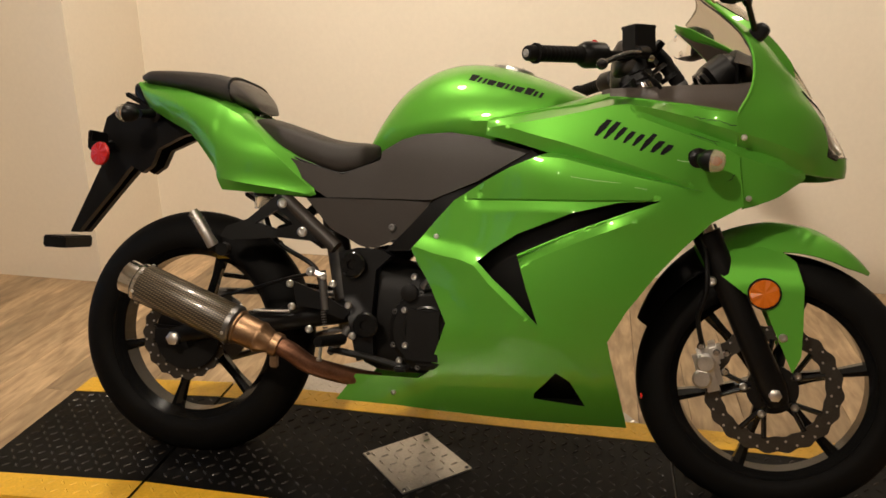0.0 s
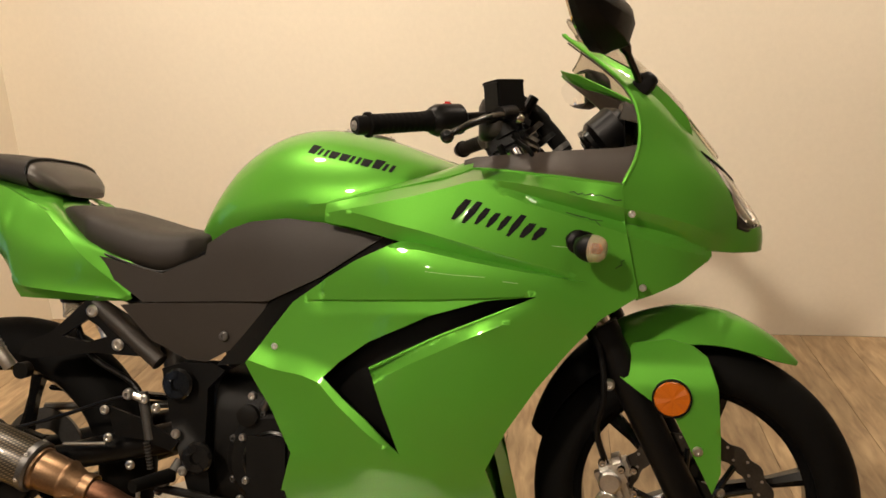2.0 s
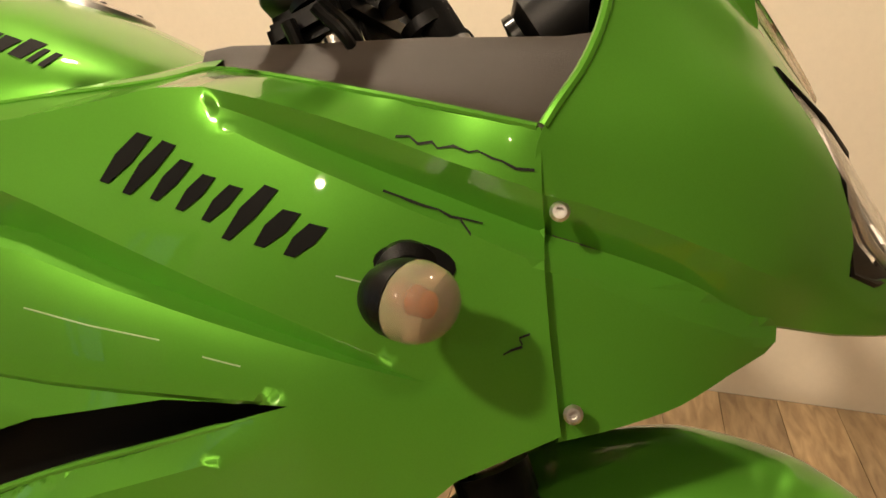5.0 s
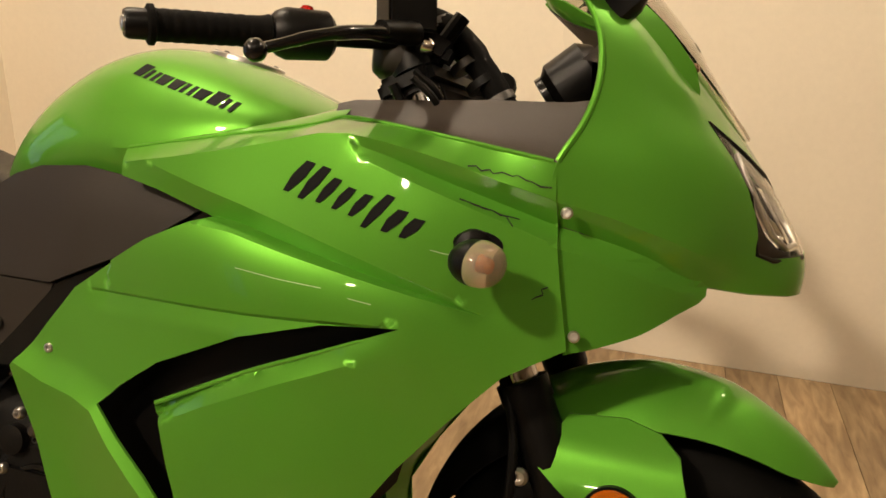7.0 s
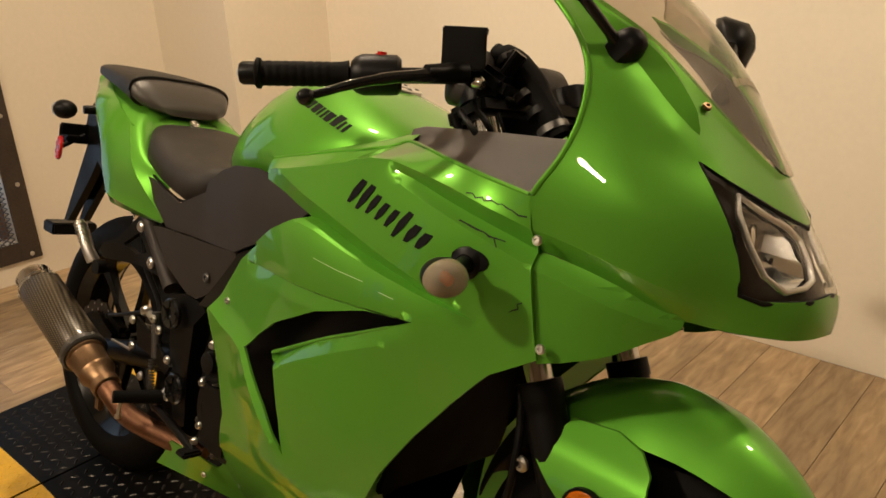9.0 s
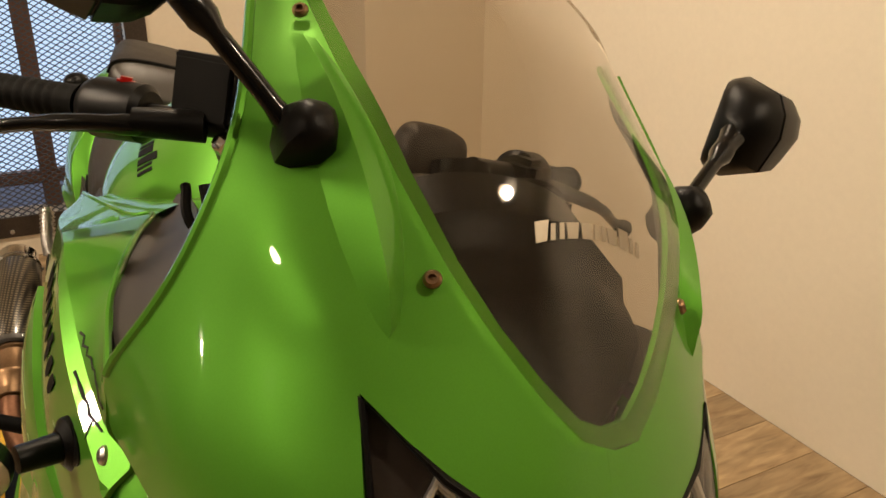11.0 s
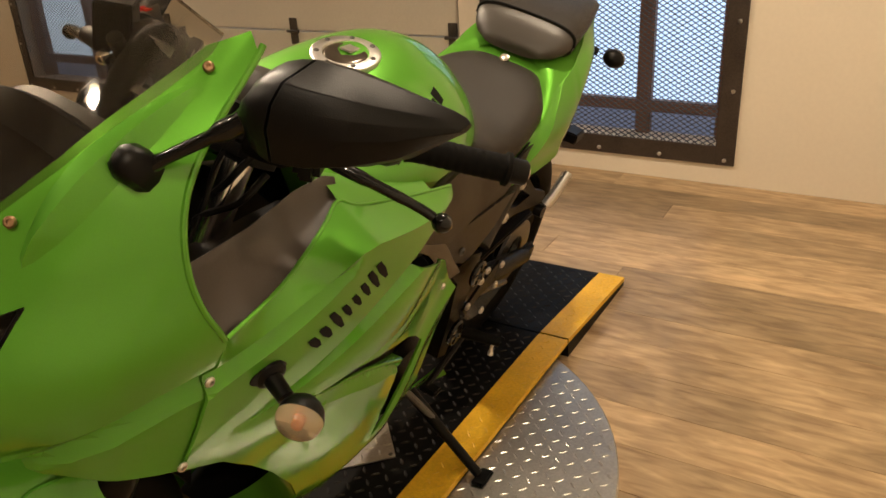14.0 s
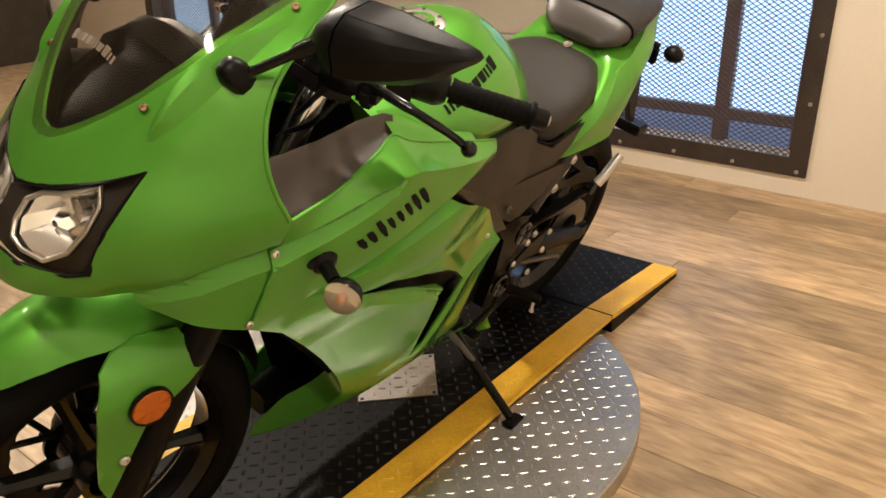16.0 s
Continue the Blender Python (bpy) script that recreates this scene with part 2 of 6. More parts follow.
def join(*bms):
    out = bmesh.new()
    for b in bms:
        me = bpy.data.meshes.new("tmp")
        b.to_mesh(me)
        b.free()
        out.from_mesh(me)
        bpy.data.meshes.remove(me)
    return out


def moved(bm, m):
    bmesh.ops.transform(bm, matrix=m, verts=bm.verts)
    return bm


def box(size, centre=(0, 0, 0), bevel=0.004, rot=(0, 0, 0)):
    bm = bmesh.new()
    bmesh.ops.create_cube(bm, size=1)
    bmesh.ops.scale(bm, vec=size, verts=bm.verts)
    if bevel:
        bmesh.ops.bevel(bm, geom=bm.edges[:], offset=min(bevel, min(size) * 0.45), segments=2, affect="EDGES")
    return moved(bm, pose(*centre, *rot))


def plainbox(x0, x1, y0, y1, z0, z1):
    bm = bmesh.new()
    bmesh.ops.create_cube(bm, size=1)
    return moved(bm, Matrix.Translation(((x0 + x1) / 2, (y0 + y1) / 2, (z0 + z1) / 2)) @ Matrix.Diagonal((x1 - x0, y1 - y0, z1 - z0, 1)))


def frame_of(d):
    d = Vector(d).normalized()
    a = Vector((0, 0, 1)) if abs(d.z) < 0.9 else Vector((1, 0, 0))
    u = d.cross(a).normalized()
    return d, u, d.cross(u).normalized()


def rings(list_of_rings, cap=True, closed=True):
    """Surface through rings of equally many points."""
    bm = bmesh.new()
    vs = [[bm.verts.new(p) for p in r] for r in list_of_rings]
    n = len(vs[0])
    for a, b in zip(vs, vs[1:]):
        for i in range(n if closed else n - 1):
            j = (i + 1) % n
            bm.faces.new((a[i], a[j], b[j], b[i]))
    if cap and closed:
        bm.faces.new(vs[0][::-1])
        bm.faces.new(vs[-1])
    return bm


def bezier(points, n=8):
    """Smooth line through the points (Catmull-Rom)."""
    p = [Vector(q) for q in points]
    p = [p[0] * 2 - p[1]] + p + [p[-1] * 2 - p[-2]]
    out = []
    for i in range(1, len(p) - 2):
        for k in range(n):
            t = k / n
            a, b, c, d = p[i - 1], p[i], p[i + 1], p[i + 2]
            out.append(0.5 * (2 * b + (c - a) * t + (2 * a - 5 * b + 4 * c - d) * t * t + (3 * b - a - 3 * c + d) * t ** 3))
    return out + [p[-2]]


def tube(points, r, seg=12, smooth=0):
    """Round bar along points; r one radius or one for each point."""
    pts = bezier(points, smooth) if smooth else [Vector(p) for p in points]
    n = len(pts)
    rs = [r] * n if not hasattr(r, "__len__") else [r[min(len(r) - 1, int(i * (len(r) - 1) / max(1, n - 1) + 0.5))] for i in range(n)]
    u = None
    out = []
    for i, p in enumerate(pts):
        d = (pts[min(i + 1, n - 1)] - pts[max(i - 1, 0)]).normalized()
        if u is None:
            _, u, _ = frame_of(d)
        u = (u - d * u.dot(d)).normalized()
        w = d.cross(u)
        out.append([p + (u * math.cos(a) + w * math.sin(a)) * rs[i] for a in (2 * math.pi * k / seg for k in range(seg))])
    return rings(out)


def turned(profile, place, axis, seg=32, close=False):
    """Solid of revolution; profile of (along, radius)."""
    d, u, w = frame_of(axis)
    prof = profile + profile[:1] if close else profile
    c = Vector(place)
    out = [[c + d * a + (u * math.cos(t) + w * math.sin(t)) * max(r, 1e-4) for t in (2 * math.pi * k / seg for k in range(seg))] for a, r in prof]
    return rings(out, cap=not close)


def bolt(place, axis, r=0.007, h=0.005):
    """Round button-head screw with a socket."""
    return turned([(0, r), (h * 0.5, r), (h, r * 0.7), (h, r * 0.42), (h * 0.35, r * 0.4), (h * 0.3, 0)], place, axis, 14)


def inside(p, poly):
    x, y = p
    c = False
    for (x0, y0), (x1, y1) in zip(poly, poly[1:] + poly[:1]):
        if (y0 > y) != (y1 > y) and x < (x1 - x0) * (y - y0) / (y1 - y0) + x0:
            c = not c
    return c


def dense(poly, step, round_=0):
    """Outline resampled to the step; round_ smooths it."""
    if round_:
        q = bezier([(*p, 0) for p in poly + poly[:1]], 6)[:-1]
        poly = [(v.x, v.y) for v in q]
    out = []
    for (x0, y0), (x1, y1) in zip(poly, poly[1:] + poly[:1]):
        k = max(1, int(math.hypot(x1 - x0, y1 - y0) / step + 0.5))
        out += [(x0 + (x1 - x0) * i / k, y0 + (y1 - y0) * i / k) for i in range(k)]
    return out


def sheet(outline, place, thick=0.003, holes=(), step=0.012, round_=0, inner=None, lines=()):
    """A shell cut to an outline in two parameters and bent by place(u, v) -> point; walls at its edge give it thickness.
    inner(u, v) gives the back face; else it lies thick towards the middle plane."""
    loops = [dense(outline, step, round_)] + [dense(h, step, round_) for h in holes]
    pts, edges = [], []
    for lp in loops:
        o = len(pts)
        pts += lp
        edges += [(o + i, o + (i + 1) % len(lp)) for i in range(len(lp))]
    us, vs = [p[0] for p in loops[0]], [p[1] for p in loops[0]]
    for ln in lines:  # pressed lines become edges
        o = len(pts)
        for (x0, y0), (x1, y1) in zip(ln, ln[1:]):
            k = max(1, int(math.hypot(x1 - x0, y1 - y0) / (step * 0.8)))
            pts += [(x0 + (x1 - x0) * i / k, y0 + (y1 - y0) * i / k) for i in range(k)]
        edges += [(o + i, o + i + 1) for i in range(len(pts) - o - 1)]
    rim = np.array(pts)
    row = 0
    v = min(vs) + step / 2
    while v < max(vs):
        u = min(us) + step * (0.25 + 0.5 * (row % 2))
        while u < max(us):
            if inside((u, v), loops[0]) and not any(inside((u, v), h) for h in loops[1:]) and np.min(np.hypot(rim[:, 0] - u, rim[:, 1] - v)) > step * 0.55:
                pts.append((u, v))
            u += step
        v += step * 0.87
        row += 1
    got = geometry.delaunay_2d_cdt([Vector(p) for p in pts], edges, [], 0, 1e-6)
    bm = bmesh.new()
    front = [bm.verts.new(place(p.x, p.y)) for p in got[0]]
    if inner is None:
        back = [bm.verts.new((q.co.x, q.co.y - math.copysign(thick, q.co.y), q.co.z)) for q in front]
    else:
        back = [bm.verts.new(inner(p.x, p.y)) for p in got[0]]
    border = {}
    for f in got[2]:
        c = (sum(got[0][i].x for i in f) / len(f), sum(got[0][i].y for i in f) / len(f))
        if not inside(c, loops[0]) or any(inside(c, h) for h in loops[1:]):
            continue
        bm.faces.new([front[i] for i in f])
        bm.faces.new([back[i] for i in reversed(f)])
        for a, b in zip(f, f[1:] + f[:1]):
            if (b, a) in border:
                del border[(b, a)]
            else:
                border[(a, b)] = 1
    for a, b in border:
        bm.faces.new((front[b], front[a], back[a], back[b]))
    bmesh.ops.delete(bm, geom=[q for q in bm.verts if not q.link_faces], context="VERTS")
    return bm


def interp(table, x, k):
    """Value of column k at x in rows sorted by their first column, smoothly."""
    if x <= table[0][0]:
        return table[0][k]
    for a, b in zip(table, table[1:]):
        if x <= b[0]:
            t = (x - a[0]) / (b[0] - a[0])
            return a[k] + (b[k] - a[k]) * t
    return table[-1][k]


def smooth_table(table, n=12):
    rows = bezier([(r[0], r[1], r[2] if len(r) > 2 else 0) for r in table], n)
    rest = [[interp(table, r.x, k) for k in range(3, len(table[0]))] for r in rows]
    return [(r.x, r.y, r.z, *q) for r, q in zip(rows, rest)]


# ---- room ----
REAR, LEFT, RIGHT, FRONT, TOP = -2.28, 1.64, -6.6, 4.2, 2.8


def structure(name, bm, mat, label, cat):
    return tagged(part(name, bm, mat), label, cat, kind="structure")


def wall_with_holes(x0, x1, y0, y1, openings):
    """Wall across x, from y0 to y1, with (y0, y1, z0, z1) openings through it."""
    bms, y = [], y0
    for a, b, z0, z1 in sorted(openings):
        bms.append(plainbox(x0, x1, y, a, 0, TOP))
        if z0 > 0:
            bms.append(plainbox(x0, x1, a, b, 0, z0))
        bms.append(plainbox(x0, x1, a, b, z1, TOP))
        y = b
    bms.append(plainbox(x0, x1, y, y1, 0, TOP))
    return join(*bms)


WIN = (-0.66, 0.36, 0.17, 1.75)
WIN2 = (-4.35, -3.4, 0.17, 1.75)
DOOR = (-3.15, -0.86, 0.0, 2.15)
structure("wall_rear", wall_with_holes(REAR - 0.16, REAR, RIGHT, LEFT + 0.16, [WIN, WIN2, DOOR]), WALLP, "cream painted rear wall with two screened windows and a sectional door", "wall")
structure("wall_left", plainbox(REAR, FRONT, LEFT, LEFT + 0.16, 0, TOP), WALLP, "cream painted plain side wall", "wall")
# the end and far side walls are unseen, kept dark to limit fill
structure("wall_front", plainbox(FRONT, FRONT + 0.16, RIGHT, LEFT + 0.16, 0, TOP), WALLD, "unseen plain end wall, its tan darkened to cut bounced light", "wall")
structure("wall_right", plainbox(REAR - 0.16, FRONT + 0.16, RIGHT - 0.16, RIGHT, 0, TOP), WALLD, "unseen far side wall, its tan darkened to cut bounced light", "wall")
structure("wall_column", plainbox(REAR, -1.73, 1.13, LEFT, 0, TOP), WALLP, "cream painted boxed column in the room corner", "wall")
# unseen too, toned down for the same reason
structure("ceiling", plainbox(REAR - 0.16, FRONT + 0.16, RIGHT - 0.16, LEFT + 0.16, TOP, TOP + 0.1), CEIL, "unseen ceiling, toned down to cut bounced light", "ceiling")
structure("floor", plainbox(REAR - 0.16, FRONT + 0.16, RIGHT - 0.16, LEFT + 0.16, -0.12, -0.006), STEELD, "dark floor bed under wood plank flooring", "floor")
floor = bpy.data.objects["floor"]

# ---- turntable and runway ----
H = 0.06


def lozenge(c, ang, L=0.024, W=0.0075, hgt=0.0016):
    ca, sa = math.cos(ang), math.sin(ang)
    pts = [(-L / 2, 0, 0), (-L * 0.2, W / 2, 0), (L * 0.2, W / 2, 0), (L / 2, 0, 0), (L * 0.2, -W / 2, 0), (-L * 0.2, -W / 2, 0),
           (-L * 0.3, 0, hgt), (L * 0.3, 0, hgt)]
    vs = [(c[0] + x * ca - y * sa, c[1] + x * sa + y * ca, c[2] + z) for x, y, z in pts]
    fs = [(0, 5, 6), (0, 6, 1), (1, 6, 7, 2), (2, 7, 3), (3, 7, 4), (4, 7, 6, 5)]
    return vs, fs


def treads(test, z, pitch=0.030, hgt=0.0016):
    """Raised tread bars in the two crossed directions over the plan where test(x, y) holds; z a height or a function of x, y."""
    V, F = [], []
    n = int(1.6 / pitch)
    for i in range(-n, n + 1):
        for j in range(-n, n + 1):
            x, y = -0.2 + i * pitch, j * pitch
            if not test(x, y):
                continue
            zz = z(x, y) if callable(z) else z
            v, f = lozenge((x, y, zz), radians(45 if (i + j) % 2 else -45), hgt=hgt)
            o = len(V)
            V += v
            F += [[a + o for a in q] for q in f]
    return V, F


def stuff(name, VF, mat, parent, label=""):
    me = bpy.data.meshes.new(name)
    me.from_pydata(VF[0], [], VF[1])
    me.materials.append(mat)
    ob = new(name, me)
    ob.parent = parent
    tagged(ob, label, kind="stuff")
    return ob


DC, DR, DZ = (-0.10, -0.01), 0.66, 0.042
turntable = tagged(part("turntable", turned([(0, DR), (DZ - 0.003, DR), (DZ, DR - 0.003), (DZ, 0)], (*DC, 0), (0, 0, 1), 96), TREADA), "round low turntable of bare aluminium tread plate", "turntable")
RY0, RY1 = -0.27, 0.318
in_runway = lambda x, y: RY0 < y < RY1
stuff("tread", treads(lambda x, y: math.hypot(x - DC[0], y - DC[1]) < DR - 0.012 and not in_runway(x, y), DZ - 0.0002), TREADA, turntable, "raised tread bars")

runway = new("runway")
tagged(runway, "black tread plate runway with yellow edge stripes over the turntable", "ramp")
SEAM0, SEAM1, TOE, END = -0.748, 0.52, -1.23, 1.05


def slab(x0, x1, z0, z1, y0=RY0, y1=RY1, drop=0.0):
    """Plate between two ends whose top may slope, standing on the floor or the disc."""
    bm = bmesh.new()
    pts = [(x0, drop), (x1, drop), (x1, z1), (x0, z0)]
    a = [bm.verts.new((x, y0, z)) for x, z in pts]
    b = [bm.verts.new((x, y1, z)) for x, z in pts]
    bm.faces.new(a)
    bm.faces.new(b[::-1])
    for i in range(4):
        bm.faces.new((a[i], b[i], b[(i + 1) % 4], a[(i + 1) % 4]))
    return bm


part("deck", slab(SEAM0 + 0.004, SEAM1 - 0.003, H, H, drop=DZ + 0.001), TREADB, runway)
part("front_deck", slab(SEAM1 + 0.003, END, H, H, drop=0.001), TREADB, runway)
part("ramp", slab(TOE, SEAM0 - 0.004, 0.028, H, drop=0.001), TREADB, runway)


def deck_z(x, y):
    return H if x > SEAM0 else 0.028 + (H - 0.028) * (x - TOE) / (SEAM0 - TOE)


for x0, x1, za, zb in ((SEAM0 + 0.004, SEAM1 - 0.003, H, H), (SEAM1 + 0.003, END, H, H), (TOE, SEAM0 - 0.004, 0.028, H)):
    for y0, y1 in ((RY1 - 0.085, RY1 + 0.0015), (RY0 - 0.0015, RY0 + 0.085)):
        bm = slab(x0, x1, za + 0.0015, zb + 0.0015, y0, y1, drop=0.0)
        for v in bm.verts:
            if v.co.z == 0:
                v.co.z = (za if abs(v.co.x - x0) < 1e-4 else zb) - 0.012
        part("edge_stripe", bm, YELLOW, runway)
side = lambda y: y > RY1 - 0.085 or y < RY0 + 0.085
ok = lambda x, y: RY0 + 0.01 < y < RY1 - 0.01 and TOE + 0.01 < x < END - 0.01 and abs(x - SEAM0) > 0.012 and abs(x - SEAM1) > 0.012 and abs(y - RY1 + 0.085) > 0.01 and abs(y - RY0 - 0.085) > 0.01
stuff("tread", treads(lambda x, y: ok(x, y) and not side(y), lambda x, y: deck_z(x, y) - 0.0002, hgt=0.0026), TREADT, runway, "black raised tread bars")
stuff("stripe_tread", treads(lambda x, y: ok(x, y) and side(y), lambda x, y: deck_z(x, y) + 0.0013), YELLOW, runway, "yellow raised tread bars")
# cover plate in the middle of the runway
PL = [(-0.258, 0.03), (-0.116, 0.16), (0.028, 0.02), (-0.118, -0.112)]


def cover_plate():
    c = (sum(p[0] for p in PL) / 4, sum(p[1] for p in PL) / 4)
    bm = bmesh.new()
    lo = [bm.verts.new((x, y, H + 0.0005)) for x, y in PL]
    hi = [bm.verts.new((x, y, H + 0.0045)) for x, y in PL]
    bm.faces.new(lo[::-1])
    bm.faces.new(hi)
    for i in range(4):
        bm.faces.new((lo[i], lo[(i + 1) % 4], hi[(i + 1) % 4], hi[i]))
    ob = part("cover_plate", bm, TREADA, runway, "bare aluminium tread cover plate")
    small = [(c[0] + (x - c[0]) * 0.9, c[1] + (y - c[1]) * 0.9) for x, y in PL]
    stuff("tread", treads(lambda x, y: inside((x, y), small), H + 0.0043, hgt=0.0028), TREADC, ob)
    for x, y in small:
        part("screw", bolt((x, y, H + 0.004), (0, 0, 1), 0.005, 0.003), STEELD, ob)


cover_plate()

# ---- motorcycle ----
LEAN = 17.0
bike = new("motorcycle")
bike.matrix_world = pose(0, 0, H, -LEAN, 0, 0)
tagged(bike, "green sport motorcycle leaning on its side stand, fairing scuffed and cracked", "motorcycle")
AXIS = Vector((-0.438, 0, 0.899))
STEER = Matrix.Translation((0.641, 0, 0.293)) @ Matrix.Rotation(radians(-7), 4, AXIS) @ Matrix.Translation((-0.641, 0, -0.293))

# half width of the side panels: x, z, half width
SIDE = np.array([(-.05, .588, .187), (-.138, .235, .178), (.57, .828, .222), (.588, .703, .212), (.43, .788, .25), (.27, .82, .246), (.34, .86, .248), (.20, .835, .240), (.10, .83, .228), (.418, .687, .233), (.18, .765, .247), (.288, .745, .247), (.40, .725, .242), (.182, .417, .222),
                 (.555, .87, .236), (-.02, .84, .2), (.25, .88, .242), (-.16, .599, .175), (.3, .5, .232), (.3, .62, .239), (.1, .65, .222), (.45, .55, .2),
                 (.2, .28, .19), (.38, .22, .145), (.05, .23, .182), (.36, .4, .19), (.45, .86, .242), (.50, .85, .237)])


def spline_weights(pts):
    n = len(pts)
    d = np.linalg.norm(pts[:, None, :2] - pts[None, :, :2], axis=2)
    k = np.where(d > 0, d ** 2 * np.log(d + 1e-12), 0) + np.eye(n) * 6e-3
    p = np.c_[np.ones(n), pts[:, :2]]
    return np.linalg.solve(np.block([[k, p], [p.T, np.zeros((3, 3))]]), np.r_[pts[:, 2], 0, 0, 0])


SIDE_W = spline_weights(SIDE)


def along(x, z, line):
    """Distance along a straight pressed line, distance above it, and its length."""
    (x0, z0), (x1, z1) = line
    L = math.hypot(x1 - x0, z1 - z0)
    ux, uz = (x1 - x0) / L, (z1 - z0) / L
    return (x - x0) * ux + (z - z0) * uz, (z - z0) * ux - (x - x0) * uz, L


def ends(t, L, fade=0.04):
    return min(1, max(0, t / fade)) * min(1, max(0, (L - t) / fade))


def half(x, z):
    d = np.hypot(SIDE[:, 0] - x, SIDE[:, 1] - z)
    return float((d ** 2 * np.log(d + 1e-12)) @ SIDE_W[:-3] + SIDE_W[-3] + SIDE_W[-2] * x + SIDE_W[-1] * z)


# folds: top line, valley line and lip line, each as x, z
BAND_TOP = [(.04, .846), (.071, .836), (.16, .812), (.222, .797), (.285, .779), (.353, .759), (.417, .741), (.477, .724), (.525, .7095)]
BAND_LOW = [(.04, .803), (.18, .7795), (.215, .7765), (.288, .758), (.355, .743), (.418, .7295), (.477, .7172), (.525, .7085)]
BAND_LIP = [(.04, .795), (.18, .7685), (.215, .7655), (.288, .749), (.355, .7365), (.418, .7255), (.477, .7155), (.525, .7075)]
BAND_DEEP = [(.04, .008), (.12, .014), (.20, .017), (.29, .0135), (.36, .010), (.42, .006), (.47, .0025), (.498, 0), (.525, 0)]
LIP_TOP = [(.305, .8805), (.34, .883), (.38, .8775), (.42, .870), (.46, .861), (.50, .850), (.555, .8375), (.61, .8255), (.684, .805), (.754, .782), (.80, .767)]
LIP_LOW = [(.305, .880), (.34, .8755), (.38, .8645), (.42, .852), (.46, .840), (.50, .829), (.555, .8135), (.60, .803), (.647, .790), (.684, .775), (.72, .762), (.80, .745)]
LIP_OUT = [(.305, .878), (.34, .864), (.396, .845), (.442, .831), (.482, .818), (.52, .807), (.555, .7955), (.613, .777), (.65, .767), (.69, .758), (.72, .752), (.80, .738)]
LIP_DEEP = [(.305, 0), (.335, 0), (.37, .006), (.40, .011), (.46, .014), (.555, .018), (.63, .021), (.69, .017), (.74, .009), (.80, 0)]
VENT_LIP = [(.128, .556), (.193, .588), (.284, .630), (.364, .664), (.416, .686)]
SPINE = [(-.112, .563), (-.055, .547), (.0, .54), (.034, .529), (.066, .495), (.12, .449), (.187, .394)]
KEEL = [(.07, .382), (.176, .38), (.232, .363), (.274, .319), (.31, .27)]
GROOVE = [(.0, .6705), (.12, .6745), (.25, .678), (.41, .686)]


def to_line(x, z, line):
    """Distance to a bent line, positive above it, and the part of its length passed."""
    best, go, total = None, 0.0, sum(math.dist(p, q) for p, q in zip(line, line[1:]))
    for p, q in zip(line, line[1:]):
        L = math.dist(p, q)
        t = min(1, max(0, ((x - p[0]) * (q[0] - p[0]) + (z - p[1]) * (q[1] - p[1])) / L ** 2))
        dx, dz = x - p[0] - t * (q[0] - p[0]), z - p[1] - t * (q[1] - p[1])
        d = math.hypot(dx, dz)
        if best is None or d < best[0]:
            best = (d, math.copysign(d, dz * (q[0] - p[0]) - dx * (q[1] - p[1])), (go + t * L) / total)
        go += L
    return best[1], best[2]


def fold(x, z, top, low, lip, deep, proud=0.0, swell=0.0):
    """V-shaped fold: the surface falls inwards from its top line to the valley and rises again to the lip; the panel below may swell out."""
    if not top[0][0] <= x <= top[-1][0]:
        return 0.0
    a, b, c, d = interp(top, x, 1), interp(low, x, 1), interp(lip, x, 1), interp(deep, x, 1)
    if z >= a:
        return 0.0
    if z >= b:
        return -d * (a - z) / max(1e-4, a - b)
    if z >= c:
        return -d + (d + proud) * (b - z) / max(1e-4, b - c)
    t = (c - z) / 0.14
    return proud * max(0, 1 - t) + swell * 9.5 * t * (1 - t) ** 2 if t < 1 else 0.0


# ridge of the shoulder: x, z; cockpit rim: x, z, half width
RIDGE = [(.03, .826), (.12, .840), (.20, .855), (.26, .869), (.305, .8805)] + LIP_TOP[1:7]
RIM = [(.03, .845, .204), (.10, .857, .205), (.179, .874, .200), (.25, .89, .188), (.302, .907, .176), (.36, .901, .199), (.46, .887, .225), (.52, .879, .229), (.556, .874, .230)]


def press(x, z):
    """Relief of the pressed lines, outwards."""
    y = fold(x, z, LIP_TOP, LIP_LOW, LIP_OUT, LIP_DEEP)
    if x < .53:
        k = min(1, (.53 - x) / 0.1)
        y += fold(x, z, BAND_TOP, BAND_LOW, BAND_LIP, BAND_DEEP, 0.004 * k, 0.0045 * k)
    if x < .556 and z < .94:  # the shoulder above the ridge leans in towards the cockpit rim
        lo = interp(RIDGE, x, 1)
        if z > lo:
            y += (interp(RIM, x, 2) - half(x, lo)) * min(1.15, (z - lo) / (interp(RIM, x, 1) - lo)) * min(1, (.556 - x) / 0.02)
    if z < .72:
        d, t = to_line(x, z, GROOVE)
        if 0 < t < 1:
            y -= 0.006 * min(1, 12 * t, 8 * (1 - t)) * max(0, 1 - (d / 0.004 if d > 0 else -d / 0.022))
        if .13 < x < .418 and z < .70:
            e = interp(VENT_LIP, x, 1)
            if e - 0.022 < z < e + 0.012:
                y -= 0.014 * min(1, (.418 - x) / 0.12) * min(1, (z - e + 0.022) / 0.022)
        d, t = to_line(x, z, SPINE)
        y += 0.012 * max(0, 1 - (d / 0.036 if d > 0 else -d / 0.09)) ** 1.5 * min(1, 1.0 if t < 0.85 else (1 - t) / 0.15)
        d, t = to_line(x, z, KEEL)
        y += 0.004 * max(0, 1 - (d / 0.05 if d > 0 else -d / 0.035)) * min(1, 6 * t)
    return y


